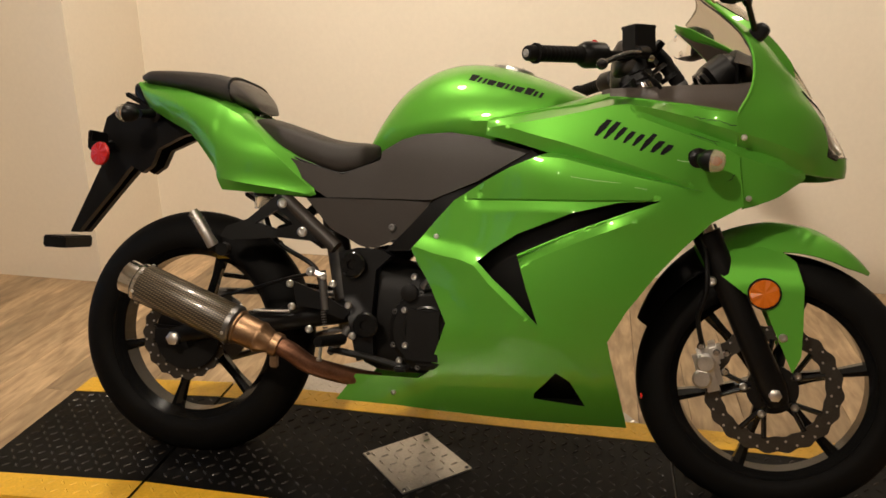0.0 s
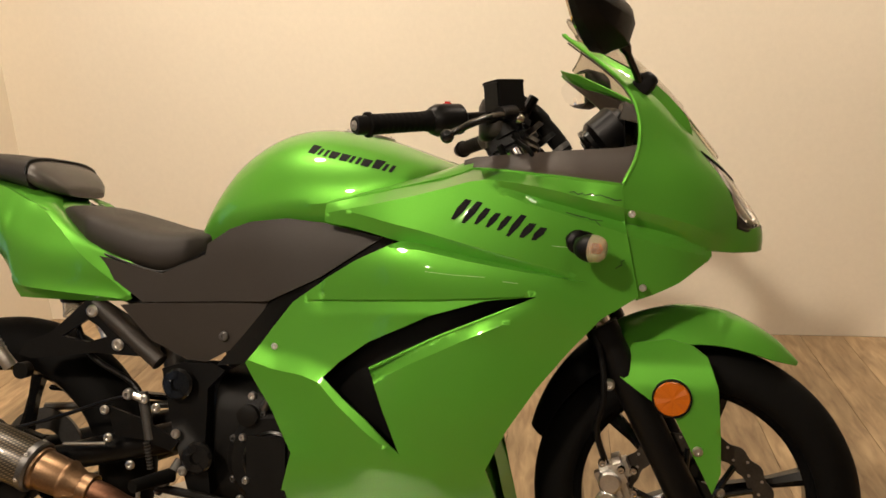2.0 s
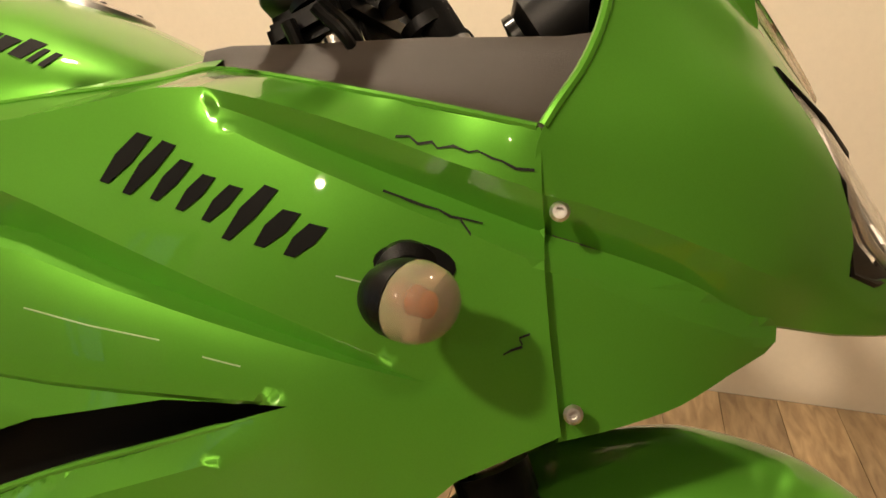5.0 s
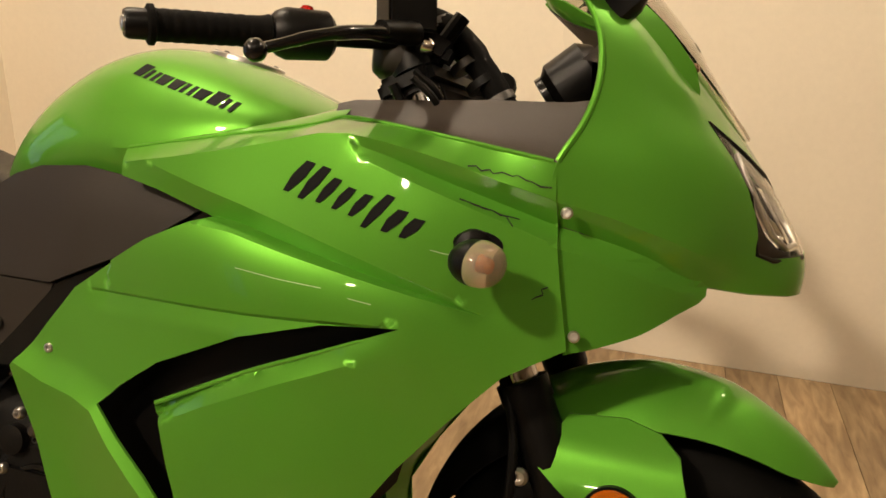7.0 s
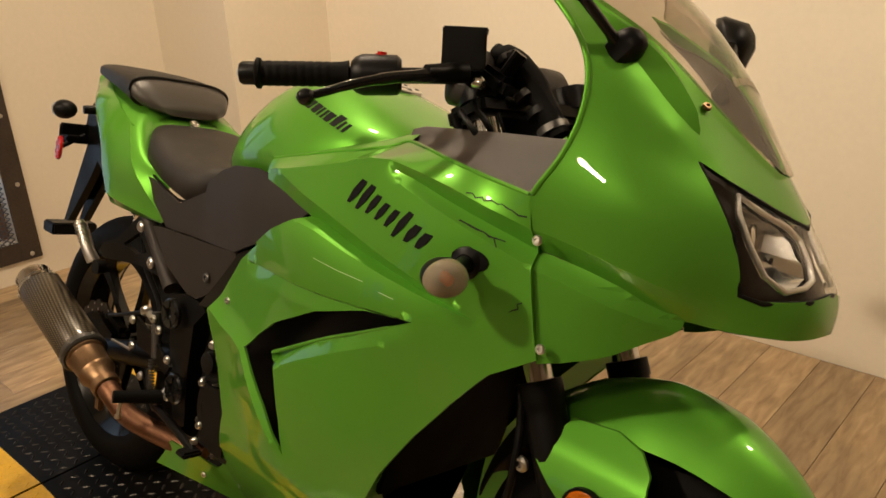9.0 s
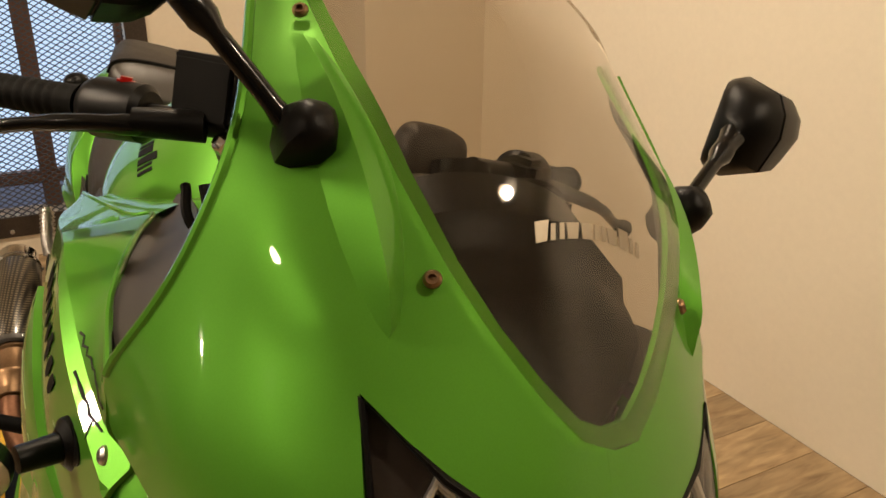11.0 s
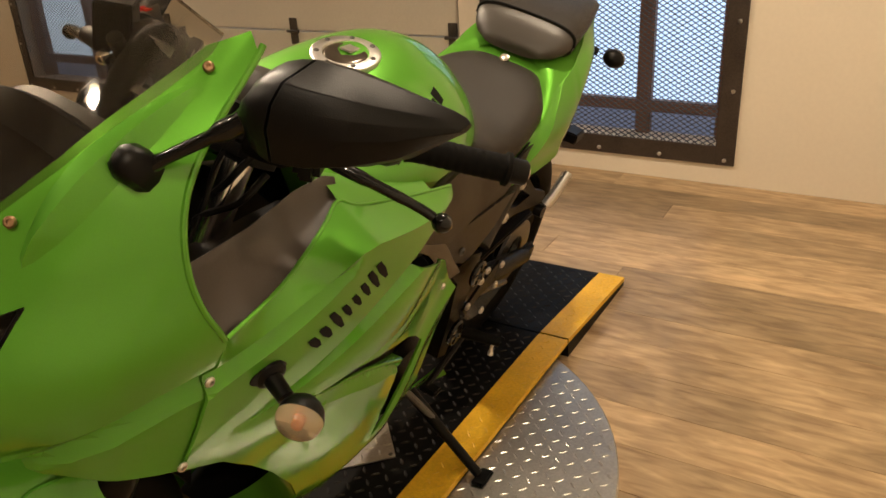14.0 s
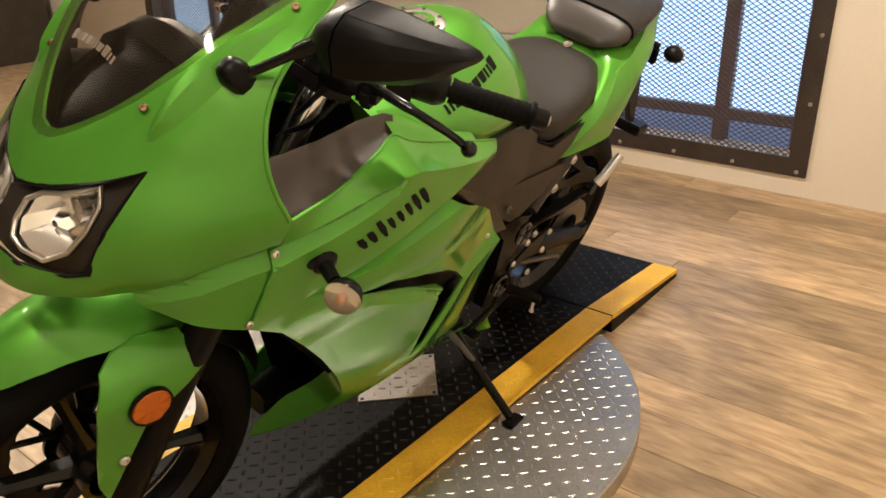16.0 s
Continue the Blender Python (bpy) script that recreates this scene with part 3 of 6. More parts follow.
def fair(x, z):
    return half(x, z) + press(x, z)


def tuck(x, z):
    """How far the belly of the fairing curls in below the side panels."""
    return 2.5 * max(0, .40 - z) ** 2 * min(1, max(0, (x + .30) / .25)) if z < .40 else 0.0


def skin(x, z, off=0.0):
    t = tuck(x, z)
    return x, fair(x, z) - t + off, z - .29 * t


def on_skin(s, off=0.0):
    def place(x, z):
        x, y, z = skin(x, z, off)
        return x, s * y, z
    return place


FAIRING = [(.044, .845), (.179, .874), (.273, .895), (.302, .907), (.36, .901), (.46, .887), (.5545, .874), (.561, .809), (.571, .752), (.584, .688), (.522, .65), (.469, .593), (.416, .529),
           (.363, .452), (.327, .381), (.352, .298), (.391, .194), (.198, .196), (.007, .198), (-.139, .2), (-.28, .195), (-.235, .26), (-.09, .268), (-.065, .285),
           (-.039, .353), (-.025, .396), (-.067, .479), (-.098, .527), (-.113, .556), (-.064, .619), (-.021, .669), (.05, .715), (.103, .745), (.18, .779), (.099, .802), (.042, .813)]
VENT = [(.04, .538), (.07, .566), (.125, .604), (.235, .6535), (.33, .6805), (.416, .6885), (.335, .654), (.237, .613), (.126, .560), (.15, .487), (.18, .410), (.121, .468), (.076, .504)]
VENT2 = [(.176, .259), (.223, .309), (.254, .292), (.292, .238), (.177, .248)]


on_panel = lambda line, x0, x1: [(x0, interp(line, x0, 1))] + [p for p in line if x0 + .008 < p[0] < x1 - .008] + [(x1, interp(line, x1, 1))]
LINES = [on_panel(RIDGE, .05, .5555), on_panel(LIP_LOW, .332, .5565), on_panel(LIP_OUT, .332, .558), on_panel(BAND_TOP, .052, .518), on_panel(BAND_LOW, .19, .505), on_panel(BAND_LIP, .185, .50),
         GROOVE, [(x, z + .004) for x, z in GROOVE], [(-.105, .561)] + SPINE[1:-1] + [(.181, .404)], KEEL, [(.165, .551), (.193, .566), (.284, .608), (.364, .642), (.40, .6575), (.413, .6628)]]
FAIR_OBS = {}


def worn_edge(ob, width=0.0017, angle=17):
    """Rounds the pressed edges, so that they catch the light as paint over plastic does."""
    bev = ob.modifiers.new("rounding", "BEVEL")
    bev.width, bev.segments, bev.limit_method, bev.angle_limit = width, 2, "ANGLE", radians(angle)
    return ob


for s in (-1, 1):
    FAIR_OBS[s] = part("side_fairing", sheet(FAIRING, on_skin(s), 0.004, [VENT, VENT2], 0.0065, lines=LINES), GREEN, bike, smooth=18)
    worn_edge(FAIR_OBS[s])
    # dark inner shell behind the vents
    part("inner_fairing", sheet([(-.06, .40), (.0, .30), (.12, .235), (.27, .225), (.26, .38), (.34, .56), (.44, .68), (.30, .74), (.10, .70), (-.02, .62)],
                                lambda x, z: (x, s * (half(x, z) - 0.05 - tuck(x, z)), z - .2 * tuck(x, z)), 0.003, (), 0.03), BLACK, bike, "matt black inner fairing")

for s in (-1, 1):
    # turned-in front edge of the side fairing, and the rolled edge along its top
    lip = [(.584, .688), (.522, .65), (.469, .593), (.416, .529), (.363, .452), (.327, .381), (.352, .298), (.391, .194)]
    lip = [(v.x, v.y) for v in bezier([(*p, 0) for p in lip], 5)]
    part("front_return", rings([[(x - k * .35, s * (skin(x, z)[1] - .001 - k * min(1, skin(x, z)[1] / .12)), skin(x, z)[2] + k * .15) for x, z in lip] for k in (0, .004, .015, .04, .06)], False, False), GREEN, FAIR_OBS[s], smooth=60)
    part("top_roll", tube([(x, s * (fair(x, z) - .0015), z) for x, z in ((.046, .8465), (.10, .858), (.179, .8745), (.273, .8955), (.302, .907), (.36, .9015), (.46, .8875), (.552, .8745))], 0.0028, 8, 4), GREEN, FAIR_OBS[s])
    part("vent_roll", tube([(x, s * (fair(x, z - .002) - .001), z - .001) for x, z in ((.128, .5585), (.237, .612), (.335, .6535), (.408, .6845))], [.003, .003, .0026, .0008], 8, 5), GREEN, FAIR_OBS[s])

# added strip: blocks the bright wall behind, so the seam reads as shade
for s in (-1, 1):
    part("seam_backing", sheet([(.54, .862), (.567, .862), (.588, .70), (.56, .69)], lambda x, z: (x, s * (half(x, z) - 0.030), z), 0.003, (), 0.03), BLACK, bike, "added black strip that keeps the fairing seam dark")

# nose rows: z, front x, edge x, edge half width, and the fall from front to edge at 0.3, 0.6 and 0.85 of the half width
NOSE = [(.66, .800, .590, .203, .07, .38, .66), (.70, .808, .586, .206, .07, .39, .67), (.745, .822, .576, .212, .07, .38, .66), (.775, .828, .568, .216, .06, .34, .62),
        (.812, .828, .562, .221, .055, .30, .57), (.828, .818, .560, .224, .05, .27, .55), (.875, .787, .554, .238, .06, .22, .54), (.90, .772, .578, .231, .07, .24, .57),
        (.955, .730, .592, .213, .09, .31, .66), (1.01, .692, .587, .199, .10, .35, .66), (1.05, .665, .566, .188, .10, .35, .70), (1.095, .625, .518, .180, .11, .42, .87),
        (1.135, .582, .463, .173, .12, .45, .93), (1.21, .455, .410, .150, .12, .45, .90)]


def smooth_rows(rows, n=7):
    """The same table at closer steps, blended so that no row shows as a kink."""
    out = []
    lo, hi = rows[0][0], rows[-1][0]
    m = len(rows) * n
    for i in range(m + 1):
        z = lo + (hi - lo) * i / m
        acc, tot = [0.0] * len(rows[0]), 0.0
        for j in range(-8, 9):
            w = math.exp(-(j / 4) ** 2)
            zz = z + j * 0.006
            zq = min(hi, max(lo, zz))
            over = zz - zq
            a, b = (rows[0], rows[1]) if over < 0 else (rows[-2], rows[-1])
            for k in range(1, len(acc)):
                acc[k] += w * (interp(rows, zq, k) + over * (b[k] - a[k]) / (b[0] - a[0]))
            tot += w
        out.append((z, *[v / tot for v in acc[1:]]))
    return out


NOSE = [(r[0], r[1], r[2] - .0052, *r[3:]) for r in smooth_rows(NOSE)]
BOSS = ((.118, .965), (.148, 1.112))


def knots(q, a, b, c):
    xs, ys = (0, .3, .6, .85, 1), (0, a, b, c, 1)
    for i in range(4):
        if q <= xs[i + 1]:
            break
    h = xs[i + 1] - xs[i]
    t = (q - xs[i]) / h
    sl = lambda j: (ys[min(4, j + 1)] - ys[max(0, j - 1)]) / (xs[min(4, j + 1)] - xs[max(0, j - 1)]) if j else 0.0
    m0, m1 = sl(i) * h, sl(i + 1) * h
    return (2 * t ** 3 - 3 * t * t + 1) * ys[i] + (t ** 3 - 2 * t * t + t) * m0 + (-2 * t ** 3 + 3 * t * t) * ys[i + 1] + (t ** 3 - t * t) * m1


def nose(q, z, off=0.0):
    """Point of the nose at q of its half width (signed) and height z; off moves it outwards."""
    xf, xr, yr, a, b, c = (interp(NOSE, z, k) for k in range(1, 7))
    k = abs(q)
    x = xf - (xf - xr) * knots(k, a, b, c)
    y = yr * k
    if k > 0.5:  # the undercut band runs on from the side fairing
        y += press(x, z) * min(1, (k - 0.5) / 0.12)
    # raised leaf-shaped boss under the mirror foot
    t, d, L = along(y, z, BOSS)
    w = 0.019 * math.sin(math.pi * min(1, max(0, t / L))) ** 0.7 + 1e-4
    x += 0.016 * max(0, 1 - abs(d) / w) * ends(t, L, 0.03)
    # brow over the headlight tip
    t, d, L = along(y, z, ((.127, .935), (.17, 1.0)))
    x += 0.006 * max(0, 1 - abs(d) / 0.03) * ends(t, L, 0.04)
    return Vector((x + off * (1 - 0.5 * k), math.copysign(y + off * k, q), z + off * 0.4))


COWL = [(1, .683), (.95, .691), (.85, .712), (.76, .733), (.685, .748), (.665, .756), (.675, .766), (.5, .763), (.3, .764), (.12, .768), (0, .769), (0, .817), (.25, .810), (.45, .803), (.535, .807), (.55, .865), (.615, .940), (.42, .915), (.22, .897), (0, .886),
        (0, .945), (.08, .948), (.18, .963), (.30, .985), (.42, 1.012), (.56, 1.05), (.69, 1.098), (.77, 1.132), (.90, 1.146), (1, 1.132), (1, 1.05), (1, .95), (1, .874)]
SCALE = 0.22  # lets q and z share one step


def boss_line(k):
    out = []
    for i in range(9):
        t = 0.06 + 0.88 * i / 8
        w = k * 0.019 * math.sin(math.pi * t) ** 0.7
        y, z = (a + (b - a) * t for a, b in zip(*BOSS))
        L = math.hypot(BOSS[1][0] - BOSS[0][0], BOSS[1][1] - BOSS[0][1])
        y -= w * (BOSS[1][1] - BOSS[0][1]) / L
        z += w * (BOSS[1][0] - BOSS[0][0]) / L
        out.append((y / interp(NOSE, z, 3) * SCALE, z))
    return out


def on_nose(line, x):
    """Place (q, z) on the nose where a fold line passes at x."""
    z, q = interp(line, x, 1), 1.0
    for _ in range(60):
        xf, xr, yr, a, b, c = (interp(NOSE, z, k) for k in range(1, 7))
        if xf - (xf - xr) * knots(q, a, b, c) >= x:
            break
        q -= 0.01
    return q * SCALE, z


NOSE_LINES = [boss_line(-1), boss_line(0), boss_line(1)] + [[on_nose(ln, x) for x in xs] for ln, xs in ((LIP_TOP, (.575, .61, .65, .69, .73, .76)), (LIP_LOW, (.578, .61, .645, .675, .70)), (LIP_OUT, (.582, .61, .65, .685)))]
for s in (-1, 1):
    cowl = part("nose_cowl", sheet([(q * SCALE, z) for q, z in COWL], lambda u, v: nose(s * u / SCALE, v), 0.004, (), 0.0075, lines=NOSE_LINES,
                            inner=lambda u, v: nose(s * u / SCALE, v, -0.004)), GREEN, bike, smooth=20)
    worn_edge(cowl, 0.0014, 19)
    part("cowl_liner", sheet([(.70 * SCALE, .95), (.66 * SCALE, .86), (.75 * SCALE, .80), (.985 * SCALE, .80), (.985 * SCALE, 1.13), (.80 * SCALE, 1.095), (.6 * SCALE, 1.05), (.46 * SCALE, 1.0), (.48 * SCALE, .97)],
                             lambda u, v: nose(s * u / SCALE, v, -0.007), 0.003, (), 0.02, inner=lambda u, v: nose(s * u / SCALE, v, -0.010)), DASH, bike, "grey-brown inner cowl liner")
for s in (-1, 1):
    part("edge_roll", tube([nose(s, z, -0.001) for z in (.876, .89, .91, .93, .95, .97, .99, 1.01, 1.03, 1.05, 1.07, 1.09, 1.11, 1.13, 1.139)], 0.0036, 8, 3), GREEN, bike)
GLASS = [(0, .936), (.09, .939), (.20, .956), (.32, .979), (.44, 1.005), (.59, 1.044), (.73, 1.092), (.80, 1.126), (.80, 1.140), (.70, 1.152), (.55, 1.167), (.35, 1.187), (.15, 1.203), (0, 1.207)]
both = [(q * SCALE, z) for q, z in GLASS] + [(-q * SCALE, z) for q, z in GLASS[::-1] if q]
screen = part("windscreen", sheet(both, lambda u, v: nose(u / SCALE, v, 0.006), 0.003, (), 0.012, inner=lambda u, v: nose(u / SCALE, v, 0.003)), SCREEN, bike, "clear lightly tinted windscreen", 60)
screen.visible_shadow = False
# windscreen rubber edge and screws
edge = [nose(q, z, 0.0055) for q, z in GLASS[8:]] + [nose(-q, z, 0.0055) for q, z in GLASS[8:][::-1] if q]
part("edge_bead", tube(edge, 0.0016, 8, 3), SCREEN, screen)
for s in (-1, 1):
    for q, z in ((.48, .999), (.82, 1.117)):
        p = nose(s * q, z, 0.003)
        part("screw", bolt(p, (0.6, s * 0.55, 0.55), 0.0055, 0.004), COPPER2, screen, "brass-coloured screw")

# headlight: lens, dark housing, two bowls
LENSO = [(0, .815), (.25, .808), (.45, .801), (.53, .806), (.545, .865), (.61, .938), (.42, .914), (.22, .896), (0, .884)]
both = [(q * SCALE, z) for q, z in LENSO] + [(-q * SCALE, z) for q, z in LENSO[::-1] if q]
headlight = part("headlight", sheet(both, lambda u, v: nose(u / SCALE, v, -0.001), 0.003, (), 0.012, inner=lambda u, v: nose(u / SCALE, v, -0.003)), LENS, bike, "clear twin headlight lens", 60)
headlight.visible_shadow = False
BOWL = [(.10, .848), (.10, .872), (.17, .885), (.28, .893), (.37, .903), (.44, .912), (.475, .894), (.465, .862), (.43, .832), (.35, .818), (.23, .824), (.14, .832)]
bowls = [[(s * q * SCALE, z) for q, z in BOWL] for s in (-1, 1)]
part("housing", sheet([(x * 1.01, .85 + (z - .85) * 1.01) for x, z in both], lambda u, v: nose(u / SCALE, v, -0.014), 0.003, bowls, 0.012, inner=lambda u, v: nose(u / SCALE, v, -0.018)), HOUSING, headlight, "dark headlight housing")
for s in (-1, 1):
    part("seal", tube([nose(s * q, z, -0.0015) for q, z in LENSO], 0.0032, 8), BLACK, headlight)
    mid = (.29, .862)
    rows = []
    for k, dep in ((1.05, .013), (.95, .030), (.80, .046), (.58, .062), (.34, .070), (.16, .070)):
        wave = .007 if k < 1 else 0
        rows.append([nose(s * (mid[0] + (q - mid[0]) * k), mid[1] + (z - mid[1]) * k, -0.004) - Vector((dep + (wave if (j + len(rows) // 2) % 2 else -wave), 0, 0)) for j, (q, z) in enumerate(BOWL)])
    part("reflector", rings(rows + [[rows[-1][0].lerp(rows[-1][6], .5)] * len(BOWL)], False), BOWLM, headlight, "faceted chrome reflector bowl", 8)
    root = nose(s * mid[0], mid[1], -0.004) - Vector((.066, 0, 0))
    part("bulb", turned([(0, .010), (.014, .010), (.022, .007), (.024, 0)], root, (1, 0, 0), 14), ALU, headlight)
    part("bulb_shield", turned([(.020, .015), (.034, .016), (.036, .013), (.036, 0)], root, (1, 0, .15), 20), BOWLM, headlight, "chrome bulb shield")
    for dq, dz, r in ((.085, .014, .0045), (-.07, -.018, .004)):
        part("vent_hole", turned([(0, r), (.002, r), (.002, 0)], nose(s * (mid[0] + dq), mid[1] + dz, -0.004) - Vector((.034, 0, 0)), (1, 0, 0), 12), HOUSING, headlight)
    part("inner_bezel", tube([nose(s * q, z, -0.0075) for q, z in BOWL + BOWL[:1]], 0.0035, 8), ALU, headlight, "silver bezel round the bowl")

# fuel tank: x, top z, half width, low edge z
TANK = [(-.258, .802, .066, .772), (-.235, .852, .092, .778), (-.20, .908, .118, .788), (-.16, .950, .138, .800), (-.10, .986, .158, .812), (-.03, 1.002, .174, .818), (.055, .997, .183, .822), (.135, .976, .178, .845), (.21, .949, .160, .868), (.285, .920, .125, .885)]
TANK_S = smooth_table(TANK, 6)


TSQ = 1.08


def tank_side(x, z):
    zt, w, zl = (interp(TANK_S, x, k) for k in (1, 2, 3))
    zl += 0.026 * min(1, (zt - zl) / 0.12)
    f = min(1, max(0, (z - zl) / (zt - zl)))
    sn = f ** (1 / TSQ)
    return w * max(0, 1 - sn * sn) ** (TSQ / 2)


def tank():
    rows = []
    for x, zt, w, zl in TANK_S:
        lo, zc = zl - 0.012, zl + 0.026 * min(1, (zt - zl) / 0.12)
        r = [(x, w * 0.80, lo - 0.02), (x, w * 0.88, lo), (x, w * 0.955, (lo + zc) / 2)]
        for k in range(33):
            a = math.pi * k / 32
            c, s_ = math.cos(a), math.sin(a)
            r.append((x, w * math.copysign(abs(c) ** TSQ, c), zc + (zt - zc) * s_ ** TSQ))
        r += [(x, -w * 0.955, (lo + zc) / 2), (x, -w * 0.88, lo), (x, -w * 0.80, lo - 0.02)]
        rows.append(r)
    bm = rings(rows, cap=False, closed=False)
    bmesh.ops.holes_fill(bm, edges=bm.edges[:], sides=0)
    return bm


fuel_tank = part("fuel_tank", tank(), GREEN, bike, smooth=27)
up = Vector((0.17, 0, 1)).normalized()
capc = Vector((0.072, 0, 0.9885))
cap = part("fuel_cap", turned([(-.014, .053), (.003, .053), (.005, .050), (.005, .036), (.003, .035), (.001, .034)], capc, up, 48), ALU, fuel_tank, "round brushed metal fuel cap")
part("cap_centre", turned([(-.004, .0345), (.0015, .0345), (.003, .033), (.0042, .028), (.0046, 0)], capc, up, 48), CAPM, cap, "polished dark centre of the fuel cap")
part("cap_flap", box((.026, .022, .003), capc + Vector((-.009, 0, .0075)), .0012), ALU, cap)
for k in range(7):
    a = 2 * math.pi * k / 7
    part("screw", bolt(capc + Vector((.0435 * math.cos(a), .0435 * math.sin(a), .0042 - .0074 * math.cos(a))), up, 0.0042, 0.003), STEELD, cap)

# plain shapes where the maker's marks stand
def mark(name, polys, place, mat, parent, s):
    for p in polys:
        part(name, sheet(p, place, 0.0006, (), 0.008), mat, parent)


def letter_blocks(x0, z0, x1, z1, hgt, n, slant=0.25):
    """Row of n slanted blocks between two points of the base line."""
    out = []
    for k in range(n):
        a, b = (k + 0.03) / n, (k + 0.9) / n
        p = [(x0 + (x1 - x0) * t, z0 + (z1 - z0) * t) for t in (a, b)]
        hh = hgt * (1.0 if k in (0, n - 2) else 0.78)
        nx, nz = -(z1 - z0), (x1 - x0)
        L = math.hypot(nx, nz)
        nx, nz = nx / L * hh, nz / L * hh
        sx, sz = (x1 - x0) / L * hh * slant, (z1 - z0) / L * hh * slant
        mid = 0.34
        q0, q1 = p
        top0, top1 = (q0[0] + nx + sx, q0[1] + nz + sz), (q1[0] + nx + sx, q1[1] + nz + sz)
        if k % 3 == 1:  # two legs
            w = ((q1[0] - q0[0]) * mid, (q1[1] - q0[1]) * mid)
            out += [[q0, (q0[0] + w[0], q0[1] + w[1]), (top0[0] + w[0], top0[1] + w[1]), top0], [(q1[0] - w[0], q1[1] - w[1]), q1, top1, (top1[0] - w[0], top1[1] - w[1])]]
        else:
            w = ((q1[0] - q0[0]) * 0.12, (q1[1] - q0[1]) * 0.12)
            out.append([(q0[0] + w[0], q0[1] + w[1]), (q1[0] - w[0], q1[1] - w[1]), top1, top0])
    return out


for s in (-1, 1):
    mark("mark_bar", letter_blocks(-.018, .945, .155, .902, .018, 8), lambda x, z: (x, s * (tank_side(x, z) + 0.0012), z), DECAL, fuel_tank, s)
    strokes = []
    for x, z, hh, w in ((.272, .817, .034, .012), (.290, .811, .036, .011), (.311, .809, .027, .010), (.330, .804, .024, .010), (.349, .799, .024, .010), (.364, .789, .036, .010), (.386, .787, .024, .013), (.406, .783, .021, .013)):
        # a brush stroke: slanted, swelling in the middle, thin at both ends
        lean_x, lean_z = .72 * hh, hh
        strokes.append([(x, z), (x + w * .55, z - .001), (x + w + lean_x * .45, z + lean_z * .42), (x + w * .9 + lean_x, z + lean_z * .93), (x + lean_x, z + lean_z), (x + lean_x * .45 - w * .1, z + lean_z * .55)])
    mark("mark_bar", strokes, lambda x, z: (x, s * (fair(x, z) + 0.0012), z), DECAL, FAIR_OBS[s], s)
    # fairing screws
    for x, z in ((-.058, .587), (-.149, .229), (.57, .826), (.590, .704)):
        if x > .56:
            yy = half(x, z) + 0.003
        else:
            _, yy, z = skin(x, z)
        part("screw", bolt((x, s * yy, z), (0.1, s, 0.05), 0.0062, 0.004), ALU, FAIR_OBS[s])
# cracks and scratches on the right panel near the seam
for ln in ([(.468, .8625), (.476, .8625), (.482, .859), (.490, .860), (.494, .857), (.503, .8585), (.513, .8565), (.518, .8575), (.527, .8545), (.533, .8525), (.542, .8495), (.553, .8485)],
           [(.463, .829), (.472, .826), (.480, .8245), (.489, .821), (.497, .8205), (.505, .816), (.513, .8165), (.524, .8145)], [(.511, .816), (.514, .812), (.519, .8075)],
           [(.5595, .751), (.553, .747), (.556, .743), (.549, .7385), (.5445, .736)]):
    w = [0.0002, 0.0009, 0.0003, 0.0014, 0.0004, 0.0016, 0.0003, 0.0007]
    poly = [(x, z + w[i % 8]) for i, (x, z) in enumerate(ln)] + [(x, z - w[(i + 3) % 8]) for i, (x, z) in list(enumerate(ln))[::-1]]
    part("crack", sheet(poly, lambda x, z: (x, -(fair(x, z) + 0.0011), z), 0.0005, (), 0.006), CRACK, FAIR_OBS[-1], "jagged dark crack in the paint")
for ln in ([(.44, .7735), (.455, .7715), (.475, .7705)], [(.23, .729), (.28, .7235), (.33, .7205)], [(.36, .7135), (.385, .7105)]):
    poly = [(x, z + .0005) for x, z in ln] + [(x, z - .0004) for x, z in ln[::-1]]
    part("scratch", sheet(poly, lambda x, z: (x, -(fair(x, z) + 0.0009), z), 0.0004, (), 0.008), SCRATCH, FAIR_OBS[-1], "fine pale scratch")


def reflector_face(place, axis, r, h=.009, n=16):
    """Round prismatic reflector: sectors that slope to and fro."""
    d, u, w = frame_of(axis)
    c = Vector(place)
    bm = bmesh.new()
    ring = lambda rr, hh: [bm.verts.new(c + d * hh(k) + (u * math.cos(2 * math.pi * k / n) + w * math.sin(2 * math.pi * k / n)) * rr) for k in range(n)]
    low, side, top = ring(r, lambda k: 0), ring(r, lambda k: h * .62), ring(r * .93, lambda k: h * (.95 if k % 2 else .74))
    mid = bm.verts.new(c + d * h)
    bm.faces.new(low[::-1])
    for k in range(n):
        j = (k + 1) % n
        bm.faces.new((low[k], low[j], side[j], side[k]))
        bm.faces.new((side[k], side[j], top[j], top[k]))
        bm.faces.new((top[k], top[j], mid))
    return bm


def rounded(rows, n=24, sq=0.6):
    """Body along x: rows of x, top z, low z, half width; rounded-box sections."""
    out = []
    for x, zt, zb, w in rows:
        zc, h = (zt + zb) / 2, (zt - zb) / 2
        r = []
        for k in range(n):
            a = 2 * math.pi * k / n
            c, s_ = math.cos(a), math.sin(a)
            r.append((x, w * math.copysign(abs(c) ** sq, c), zc + h * math.copysign(abs(s_) ** sq, s_)))
        out.append(r)
    return rings(out)


def plate(outline, y, thick=0.006, holes=(), step=0.05, bulge=0.0):
    """Flat plate in the side view at a signed half width."""
    return sheet(outline, lambda x, z: (x, y, z), thick, holes, step)


